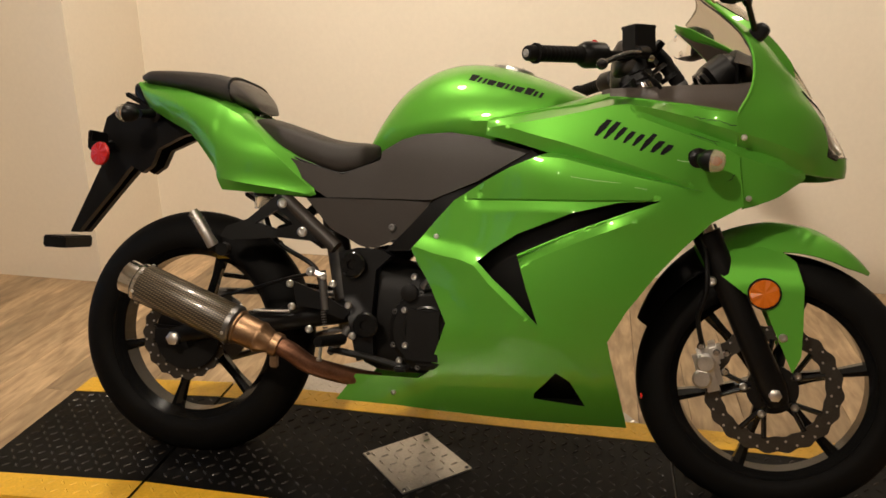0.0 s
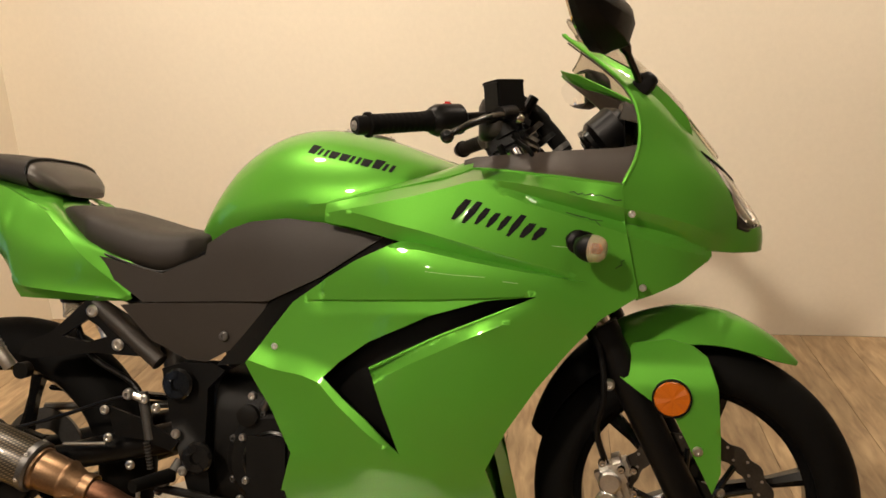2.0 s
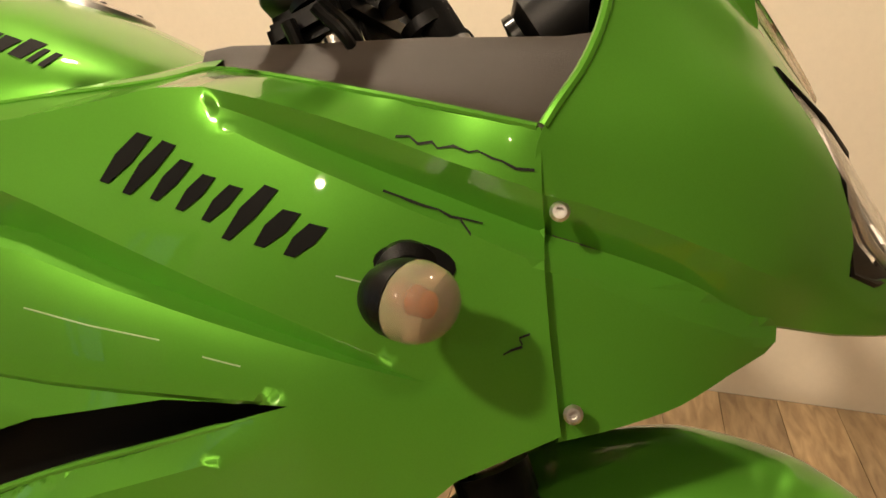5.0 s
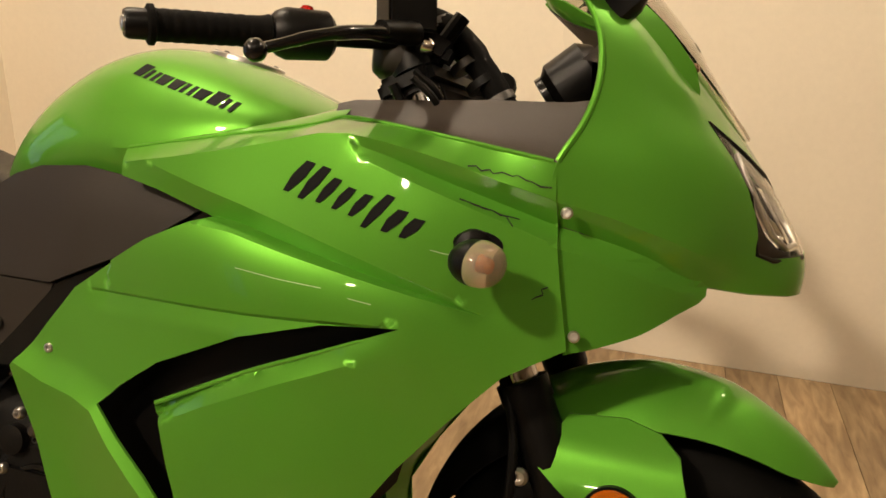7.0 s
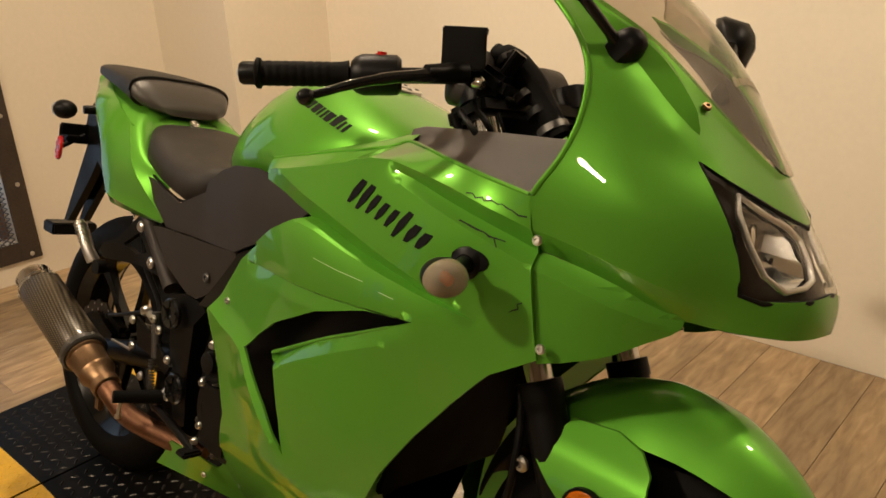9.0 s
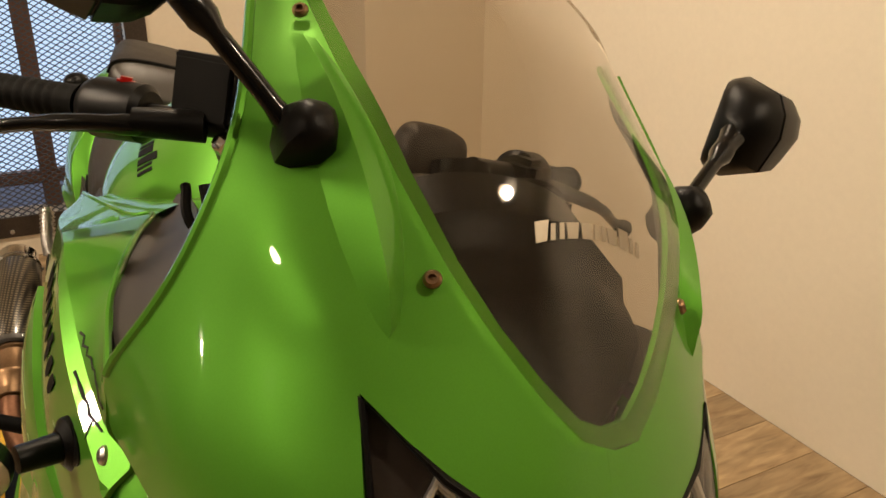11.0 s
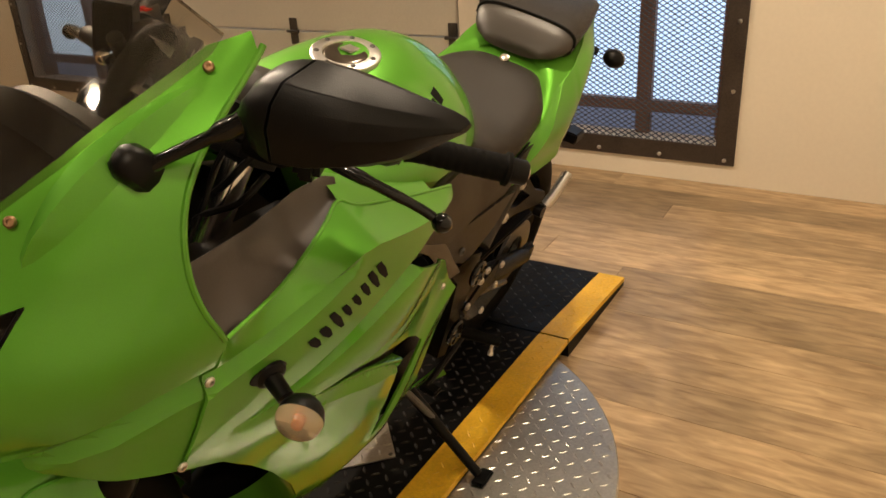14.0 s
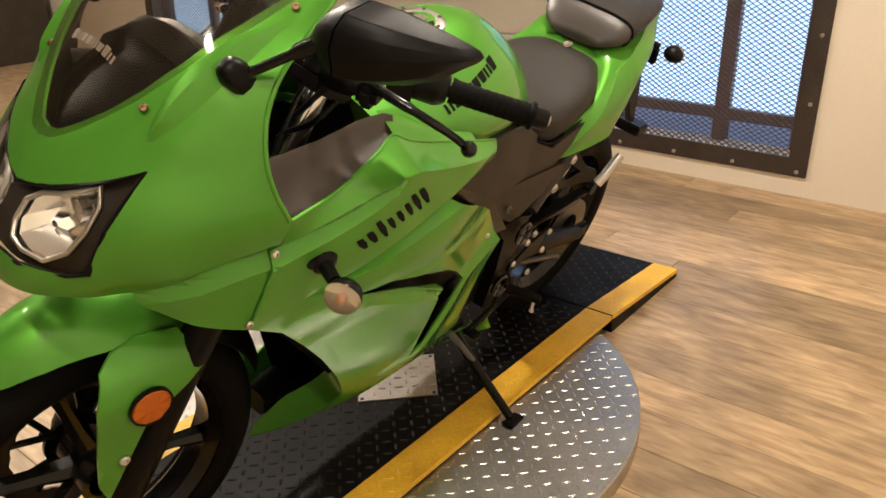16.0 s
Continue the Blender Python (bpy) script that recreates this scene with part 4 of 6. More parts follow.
# ---- seats and tail ----
SEAT = [(-.56, .842, .80, .07), (-.54, .850, .785, .092), (-.50, .848, .77, .118), (-.455, .836, .752, .145), (-.40, .820, .734, .152), (-.35, .806, .718, .154), (-.30, .799, .706, .150), (-.255, .798, .722, .138), (-.22, .796, .750, .105)]
SEAT_S = [(*r,) for r in SEAT]
seat = part("rider_seat", rounded(smooth_table(SEAT_S, 4), 32, 0.55), VINYL, bike, "black vinyl rider seat", 60)
part("piping", tube([(x, -w * 0.985, zb + 0.012) for x, zt, zb, w in SEAT], 0.0028, 8, 3), BLACK, seat)
part("piping", tube([(x, w * 0.985, zb + 0.012) for x, zt, zb, w in SEAT], 0.0028, 8, 3), BLACK, seat)
PILL = [(-.872, .952, .935, .055), (-.84, .962, .925, .078), (-.75, .961, .91, .100), (-.66, .955, .89, .115), (-.60, .944, .872, .121)]
pillion = part("pillion_seat", rounded(smooth_table(PILL, 4), 32, 0.6), VINYL, bike, "black vinyl pillion seat with smooth grey front pad", 60)
NOSEP = [(-.602, .943, .880, .120), (-.585, .934, .872, .114), (-.566, .914, .868, .098), (-.548, .888, .867, .066)]
part("front_pad", rounded(smooth_table(NOSEP, 4), 32, 0.7), VINYL2, pillion, "smooth grey vinyl front pad", 60)
part("piping", tube([(-.602, .122 * math.copysign(abs(math.cos(a)) ** .6, math.cos(a)), .908 + .038 * math.sin(a) ** .6) for a in (math.pi * k / 16 for k in range(17))], 0.003, 8), BLACK, pillion)

TAILW = [(-.90, .045), (-.86, .07), (-.75, .125), (-.65, .158), (-.56, .174), (-.45, .172), (-.34, .158)]
TAILTOP = [(-.886, .934), (-.859, .936), (-.636, .884), (-.56, .845), (-.50, .83)]


TAILW_S, TAILTOP_S = smooth_table(TAILW, 8), smooth_table(TAILTOP, 8)
TAILLOW_S = smooth_table([(-.886, .93), (-.847, .866), (-.77, .832), (-.70, .802), (-.65, .757), (-.615, .71), (-.595, .672), (-.48, .662), (-.35, .660)], 8)
TAIL_FOLD = [(-.604, .694), (-.55, .686), (-.48, .678), (-.41, .670), (-.375, .6655)]


def tail_y(x, z):
    """Half width of the tail side: rounded over towards the seat, tucked in below, with one pressed fold along its lower edge."""
    top, low = interp(TAILTOP_S, x, 1), interp(TAILLOW_S, x, 1)
    f = min(1.1, max(-.1, (z - low) / max(.02, top - low)))
    y = interp(TAILW_S, x, 1) - (.040 * ((f - .5) / .5) ** 2 if f > .5 else .022 * ((.5 - f) / .5) ** 2)
    if x > -.61:
        d = z - interp(TAIL_FOLD, x, 1)
        y += .011 * min(1, (x + .61) / .06) * (max(0, 1 - d / .035) ** 2 if d > 0 else max(0, 1 + d / .016))
    return y


TAIL = [(-.886, .931), (-.859, .933), (-.74, .909), (-.636, .881), (-.56, .845), (-.50, .799), (-.45, .751), (-.356, .667), (-.37, .661), (-.48, .662), (-.595, .666), (-.62, .723), (-.676, .782), (-.699, .802), (-.77, .832), (-.847, .866)]
for s in (-1, 1):
    worn_edge(part("tail_cowl", sheet(TAIL, lambda x, z: (x, s * tail_y(x, z), z), 0.004, (), 0.0075, lines=[TAIL_FOLD]), GREEN, bike, smooth=35), .002, 24)
rows = []
for i in range(15):
    x = -.886 + (.886 - .545) * i / 14
    z = interp(TAILTOP, x, 1) - 0.003
    w = tail_y(x, z)
    rows.append([(x, w * k / 6, z + 0.014 * (1 - (k / 6) ** 2)) for k in range(-6, 7)])
rows.append([(-.535, .11 * k / 6, .80) for k in range(-6, 7)])
part("tail_deck", rings(rows, False, False), GREEN, bike, smooth=60)
SEATW = [(r[0], r[3], r[2]) for r in SEAT]
for s in (-1, 1):  # shoulders between the seat and the tail sides
    rows = []
    for i in range(13):
        x = -.62 + .26 * i / 12
        zo = interp([(-.636, .881), (-.56, .842), (-.543, .797), (-.45, .737), (-.356, .664)], x, 1) if x > -.56 else interp(TAILTOP, x, 1) - .003
        zo = max(zo, interp([(-.62, .876), (-.56, .846), (-.50, .80), (-.45, .752), (-.356, .668)], x, 1)) - .001
        yo = tail_y(x, zo) - .001
        yi = min(yo - .004, interp(SEATW, x, 1) * .93) if x > -.56 else .03
        zi = interp([(-.62, .884), (-.56, .862), (-.53, .828), (-.455, .778), (-.36, .735)], x, 1)
        rows.append([(x, s * (yo + (yi - yo) * k / 6), zo + (zi - zo) * k / 6 + .010 * math.sin(math.pi * k / 6)) for k in range(7)])
    part("tail_shoulder", rings(rows, False, False), GREEN, bike, smooth=60)
part("seat_lock", turned([(0, .011), (.006, .011), (.007, .008), (.005, .005), (.005, 0)], (-.535, .0, .853), (.6, 0, .8), 16), CHROME, bike, "round chrome seat lock")
part("tail_light", rounded([(-.905, .935, .905, .03), (-.895, .935, .89, .05), (-.86, .925, .865, .062), (-.84, .915, .865, .06)], 20, .7), BLACK, bike, "dark tail light housing")
under = [(-.925, .884), (-.846, .868), (-.70, .815), (-.765, .795), (-.827, .764), (-.845, .72), (-.872, .70), (-.906, .718), (-1.056, .535), (-1.078, .535), (-.974, .76), (-.995, .80), (-.985, .84)]
for s in (-1, 1):
    part("undertail", sheet(under, lambda x, z: (x, s * (0.03 + 0.02 * max(0, (x + .95) / .2)), z), 0.02, (), 0.025), BLACK, bike, "matt black undertail and rear guard")
part("undertail_cover", join(box((.16, .055, .012), (-1.0, 0, .66), .004, (0, -52, 0)), box((.2, .08, .012), (-.84, 0, .86), .004, (0, 26, 0))), BLACK, bike)
part("plate_lamp", box((.065, .12, .032), (-1.105, 0, .508), .004), BLACK, bike, "black number plate lamp box")
part("plate_bracket", box((.012, .16, .05), (-.985, -.02, .775), .004), BLACK, bike, "black number plate bracket")
part("reflector_arm", join(box((.05, .05, .014), (-.965, -.075, .765), .003), tube([(-.955, -.05, .775), (-.942, -.108, .745)], .006)), BLACK, bike)
part("rear_reflector", reflector_face((-.942, -.112, .740), (-.25, -1, .05), .030), RED, bike, "round red rear reflector", 4)


def signal(base, tip, face, s):
    """Stalked turn signal: black stalk and shell, clear lens on the face side."""
    b, t, f = Vector(base), Vector(tip), Vector(face).normalized()
    b.y *= s
    t.y *= s
    f.y *= s
    d = (t - b).normalized()
    ob = part("turn_signal", tube([b - d * 0.01, b + (t - b) * 0.55], [0.012, 0.010], 12), BLACK, bike, "stalked turn signal with clear lens")
    part("stalk_foot", turned([(-.003, .021), (.003, .020), (.008, .013)], b, d, 20), BLACK, ob)
    c = t
    u = (d - f * d.dot(f)).normalized()
    w = f.cross(u)
    rows, rows2 = [], []
    for k in range(7):
        a = math.pi / 2 * k / 6
        ring = lambda sc, off: [c + f * off + (u * math.cos(q) * 0.027 + w * math.sin(q) * 0.0225) * sc for q in (2 * math.pi * j / 20 for j in range(20))]
        rows.append(ring(max(0.03, math.sin(a)), -0.030 * math.cos(a)))
        rows2.append(ring(max(0.03, math.cos(a) ** 0.6), 0.001 + 0.022 * math.sin(a)))
    part("shell", rings(rows), BLACK, ob, "", 60)
    part("lens", rings(rows2), SIGLENS, ob, "clear ribbed lens", 60)
    part("bulb", turned([(0, .006), (.008, .006), (.011, .003), (.012, 0)], c, f, 12), AMBER, ob, "orange bulb")
    return ob


for s in (-1, 1):
    signal((.483, .236, .780), (.503, .298, .770), (.93, .38, -.1), s)
    signal((-.83, .06, .85), (-.853, .148, .84), (-1, .1, 0), s)
    # dark oval pocket the front stalk stands in
    part("signal_pocket", sheet([(.487 + .025 * math.cos(a), .785 + .014 * math.sin(a)) for a in (2 * math.pi * k / 20 for k in range(20))], lambda x, z: (x, s * (fair(x, z) + 0.0012), z), 0.001, (), 0.01), BLACK, FAIR_OBS[s])

# ---- side covers and inner panels ----
C1 = [(-.521, .793), (-.455, .757), (-.293, .715), (-.204, .752), (-.2, .772), (-.155, .80), (-.112, .814), (-.04, .820), (.03, .812), (.139, .785), (.08, .748), (.024, .713), (-.077, .667), (-.331, .661)]
C2 = [(-.333, .659), (-.081, .664), (-.104, .623), (-.151, .577), (-.203, .55), (-.24, .553), (-.315, .59), (-.374, .655)]
for s in (-1, 1):
    cv = part("side_cover", sheet(C1, lambda x, z: (x, s * (interp([(-.53, .155), (-.35, .158), (-.2, .16), (-.05, .178), (.14, .185)], x, 1) - 0.10 * max(0, z - .77)), z), 0.005, (), 0.02), COVER, bike, "textured dark grey plastic side cover")
    part("lower_side_cover", sheet(C2, lambda x, z: (x, s * (.163 + 0.05 * (z - .66)), z), 0.005, (), 0.02), COVER, bike, "textured dark grey plastic side cover")
    part("frame_spar", sheet([(.16, .778), (.10, .738), (-.02, .662), (-.07, .61), (-.125, .55), (-.18, .545), (-.13, .60), (-.075, .665), (.02, .722), (.10, .772), (.14, .788)], lambda x, z: (x, s * (.165 + .10 * max(0, x)), z), 0.02, (), 0.03), GLOSSB, bike, "black frame spar")
    part("screw", bolt((-.166, s * .163, .60), (0, s, 0), .009, .005), STEELD, cv)
    # cockpit side panel: a scoop that rises inwards from the fairing rim, with a turned-down inner edge
    rows = []
    for x, yo, zo, yi, zi in smooth_table([(.283, .168, .906, .152, .924), (.302, .172, .9055, .148, .930), (.36, .195, .8995, .152, .933), (.46, .221, .8855, .174, .937), (.53, .2255, .876, .181, .939), (.556, .2255, .8725, .183, .940), (.585, .215, .880, .183, .945), (.61, .20, .89, .178, .95)], 5):
        line = [(yo + .001, zo - .012)]
        for k in range(9):
            t = k / 8
            line.append((yo + (yi - yo) * t, zo + (zi - zo) * t - .010 * math.sin(math.pi * t)))
        line += [(yi - .0015, zi + .0012), (yi - .004, zi - .001), (yi - .010, zi - .03), (yi - .012, zi - .045)]
        rows.append([(x, s * y, z) for y, z in line])
    part("cockpit_panel", rings(rows, False, False), DASH, bike, "grey-brown plastic cockpit side panel", 50)
    # green flange between the fairing's top edge and the tank
    rows = [[(x, s * (interp(RIM, x, 2) - .003 - .045 * t), interp(RIM, x, 1) - .001 + up * t + .004 * math.sin(math.pi * t)) for t in (0, .2, .4, .6, .8, 1)] for x, up in ((.10, .012), (.15, .014), (.20, .018), (.25, .022), (.285, .024), (.300, .022))]
    part("inner_flange", rings(rows, False, False), GREEN, FAIR_OBS[s], smooth=60)
    part("cockpit_floor", sheet([(.30, .07), (.40, .06), (.55, .05), (.585, .10), (.57, .19), (.45, .16), (.34, .135)], lambda x, y: (x, s * y, .875 + .25 * max(0, y - .1) - .05 * (y < .08)), 0.004, (), 0.03,
                                inner=lambda x, y: (x, s * y, .868 + .25 * max(0, y - .1) - .05 * (y < .08))), BLACK, bike)

# dash panel under the windscreen, with a raised hood over the instruments
def hood_drop(y):
    y = abs(y)
    return .010 * (y / .06) ** 2 if y < .06 else .010 + .6 * (y - .06)


rows = []
for i in range(15):
    t = i / 14
    w = interp([(0, .014), (.15, .056), (.4, .098), (.7, .124), (1, .130)], t, 1)
    rise = .014 * min(1, max(0, (t - .72) / .05))  # step up to the hood
    rows.append([(.738 - .163 * t - .02 * (k / 10) ** 2, w * k / 10, .915 + .120 * t ** .62 + rise - hood_drop(w * k / 10) * (.35 + .65 * t)) for k in range(-10, 11)])
rows.append([(.566, .124 * k / 10, 1.045 - hood_drop(.124 * k / 10)) for k in range(-10, 11)])
rows.append([(.570, .12 * k / 10, .95 - .3 * hood_drop(.12 * k / 10)) for k in range(-10, 11)])
dash = part("dash_panel", rings(rows, False, False), BLACK, bike, "matt black dash panel under the windscreen", 32)
# printed row of blocks across the windscreen
on_screen = lambda off: lambda u, v: nose(u / interp(NOSE, v, 3), v + .008 * (1 - (u / .041) ** 2) - .003, off)
for p in letter_blocks(-.041, 1.0305, .041, 1.0305, .0105, 8, .12):
    part("screen_mark", sheet(p, on_screen(.0069), .0005, (), .03, inner=on_screen(.0063)), SILVERINK, screen, "silver printed mark")
# instrument pod
pod = part("instrument_pod", moved(join(rounded([(-.035, .036, -.036, .075), (-.025, .044, -.044, .092), (.02, .046, -.046, .095), (.035, .034, -.034, .08)], 24, .7)), pose(.545, 0, .985, 0, -38, 0)), BLACK, bike, "black instrument pod with round dials")
for y, r in ((.0, .036), (.058, .026), (-.058, .026)):
    part("dial", moved(turned([(0, r), (.008, r), (.009, r - .004), (.004, r - .006), (.004, 0)], (-.035, y, .004), (-1, 0, 0), 32), pose(.545, 0, .985, 0, -38, 0)), GLOSSB, pod, "round gauge with dark face")

# ---- wheels ----
def wheel(name, cx, cz, R, r, rim_r, m, spokes):
    prof = []
    for k in range(29):
        a = radians(-125 + 250 * k / 28)
        ca = math.cos(a)
        prof.append((r * math.sin(a), R - r + r * ca * (1.0 if ca > 0 else 0.7)))
    hubz = Vector((cx, 0, cz))
    w = r * .78
    rim = turned([(-w, rim_r + .012), (-w, rim_r), (-w * .86, rim_r - .006), (-w * .5, rim_r - .02), (w * .5, rim_r - .02), (w * .86, rim_r - .006), (w, rim_r), (w, rim_r + .012)], hubz, (0, 1, 0), 72, close=True)
    hub = turned([(-.05, .03), (-.05, .042), (.05, .042), (.05, .03)], hubz, (0, 1, 0), 32, close=True)
    arms = []
    for k in range(spokes):
        a = 2 * math.pi * (k + .25) / spokes
        d = Vector((math.cos(a), 0, math.sin(a)))
        sd = Vector((-math.sin(a), 0, math.cos(a)))
        rws = []
        for t, wd, th in ((.035, .017, .022), (.09, .011, .017), (.15, .0095, .015), (rim_r - .012, .014, .02)):
            p = hubz + d * t
            rws.append([p + sd * wd + Vector((0, th, 0)) * .6, p + Vector((0, th, 0)), p - sd * wd + Vector((0, th, 0)) * .6, p - sd * wd - Vector((0, th, 0)) * .6, p - Vector((0, th, 0)), p + sd * wd - Vector((0, th, 0)) * .6])
        arms.append(rings(rws))
    ob = part(name, moved(join(rim, hub), m), GLOSSB, bike, "gloss black six-spoke cast wheel")
    for arm in arms:
        part("spoke", moved(arm, m), GLOSSB, ob)
    tyre = part("tyre", moved(turned(prof, hubz, (0, 1, 0), 96, close=True), m), RUBBER, ob, "black road tyre")
    return ob


def disc(name, cx, cz, y, r0, r1, m, parent, petals=20):
    """Wave-edged drilled brake disc."""
    out = []
    n = petals * 8
    ring = lambda rr, yy, wave: [Vector((cx + (rr + wave * math.cos(petals * a)) * math.cos(a), yy, cz + (rr + wave * math.cos(petals * a)) * math.sin(a))) for a in (2 * math.pi * k / n for k in range(n))]
    bm = rings([ring(r0, y - .002, .0015), ring(r1, y - .002, .003), ring(r1, y + .002, .003), ring(r0, y + .002, .0015), ring(r0, y - .002, .0015)], cap=False)
    ob = part(name, moved(bm, m), DISC, parent, "wave-edged drilled steel brake disc")
    holes = []
    for k in range(petals * 2):
        a = 2 * math.pi * k / (petals * 2)
        rr = (r0 + r1) / 2 + (.008 if k % 2 else -.006)
        holes.append(turned([(0, .0028), (.0006, .0028), (.0006, 0)], (cx + rr * math.cos(a), y + math.copysign(.0021, y), cz + rr * math.sin(a)), (0, math.copysign(1, y), 0), 8))
    part("drilling", moved(join(*holes), m), ALU, ob)
    arms = []
    for k in range(5):
        a = 2 * math.pi * (k + .5) / 5
        for da in (-.24, .24):
            part("carrier_arm", moved(tube([(cx + .045 * math.cos(a), y, cz + .045 * math.sin(a)), (cx + (r0 + .004) * math.cos(a + da), y, cz + (r0 + .004) * math.sin(a + da))], .006, 8), m), GLOSSB, ob)
    part("carrier", moved(turned([(-.004, .03), (-.004, .055), (.004, .055), (.004, .03)], (cx, y, cz), (0, 1, 0), 32, close=True), m), GLOSSB, ob)
    for k in range(5):
        a = 2 * math.pi * (k + .5) / 5
        part("bolt", moved(bolt((cx + .06 * math.cos(a), y + math.copysign(.004, y), cz + .06 * math.sin(a)), (0, math.copysign(1, y), 0), .0085, .006), m), ALU, ob)
    return ob


fw = wheel("front_wheel", .703, .297, .297, .056, .222, STEER, 6)
disc("brake_disc", .703, .297, -.068, .108, .143, STEER, fw)
rw = wheel("rear_wheel", -.708, .296, .314, .066, .222, Matrix.Identity(4), 6)
disc("brake_disc", -.708, .296, -.085, .08, .11, Matrix.Identity(4), rw, 18)
part("axle_nut", moved(turned([(0, .014), (.012, .014), (.014, .010), (.014, 0)], (.703, -.118, .297), (0, -1, 0), 6), STEER), ALU, fw, "steel axle nut")
part("axle_nut", turned([(0, .017), (.02, .017), (.024, .01), (.024, 0)], (-.708, -.125, .296), (0, -1, 0), 6), ALU, rw, "steel axle nut")
part("sprocket", turned([(-.004, .05), (-.004, .098), (.004, .098), (.004, .05)], (-.708, .085, .296), (0, 1, 0), 40, close=True), STEELD, rw, "dark rear sprocket")

# ---- fork, fender, bars ----
def on_fork(z, y):
    return Vector((.703 - (z - .297) * .4872, y, z))


for s in (-1, 1):
    leg = part("fork_leg", moved(join(tube([on_fork(.272, s * .098), on_fork(.30, s * .098), on_fork(.40, s * .098), on_fork(.62, s * .098)], [.022, .030, .029, .029], 20), box((.05, .03, .06), on_fork(.297, s * .098), .01)), STEER), BLACK, bike, "black lower fork leg")
    part("fork_tube", moved(tube([on_fork(.62, s * .098), on_fork(1.0, s * .098)], .0205, 20), STEER), CHROME, leg, "polished fork tube")
    part("dust_seal", moved(tube([on_fork(.612, s * .098), on_fork(.635, s * .098)], .031, 20), STEER), BLACK, leg)
    part("fork_cap", moved(turned([(0, .019), (.012, .019), (.014, .012), (.014, 0)], on_fork(1.0, s * .098), AXIS, 16), STEER), ALU, leg)
    if s < 0:
        cal = part("brake_caliper", moved(join(box((.05, .04, .10), (.565, -.085, .33), .012, (0, -20, 0)), box((.035, .05, .05), (.575, -.088, .37), .01, (0, -20, 0))), STEER), ALU, leg, "cast silver front brake caliper")
        for p in ((.553, -.108, .312), (.558, -.108, .348)):
            part("piston_cover", moved(turned([(0, .021), (.006, .021), (.009, .017), (.009, 0)], p, (0, -1, 0), 20), STEER), ALU, cal)
        for p in ((.578, -.112, .375), (.60, -.112, .375), (.60, -.112, .335), (.545, -.112, .385)):
            part("bolt", moved(bolt(p, (0, -1, 0), .008, .008), STEER), CHROME, cal)
        part("brake_hose", moved(tube([(.55, -.10, .38), (.535, -.125, .45), (.548, -.135, .52), (.53, -.12, .62), (.44, -.10, .80), (.36, -.14, .96)], .006, 10, 6), STEER), BLACK, leg, "black rubber brake hose")
        part("hose_bolt", moved(bolt((.556, -.128, .533), (0, -1, 0), .011, .008), STEER), ALU, leg)
part("lower_clamp", moved(box((.06, .25, .035), on_fork(.80, 0) + Vector((.01, 0, 0)), .008, (0, -26, 0)), STEER), BLACK, bike, "black lower fork clamp")
part("upper_clamp", moved(box((.075, .26, .03), on_fork(.965, 0) + Vector((-.01, 0, 0)), .008, (0, -26, 0)), STEER), BLACK, bike, "black upper fork clamp")
part("ignition_lock", moved(turned([(0, .026), (.03, .020), (.034, .018), (.034, 0)], Vector((.368, -.016, .985)), AXIS, 24), STEER), BLACK, bike, "black ignition lock")
key = part("ignition_key", moved(join(box((.004, .010, .016), (.354, -.020, 1.026), .001), box((.005, .024, .026), (.348, -.021, 1.043), .0024, (0, -26, 0))), STEER), STEELD, bike, "steel ignition key with a ring")
part("key_ring", moved(turned([(-.001, .017), (.001, .017), (.001, .019), (-.001, .019)], Vector((.338, -.012, 1.030)), (.4, 1, 0), 28, close=True), STEER), ALU, key)


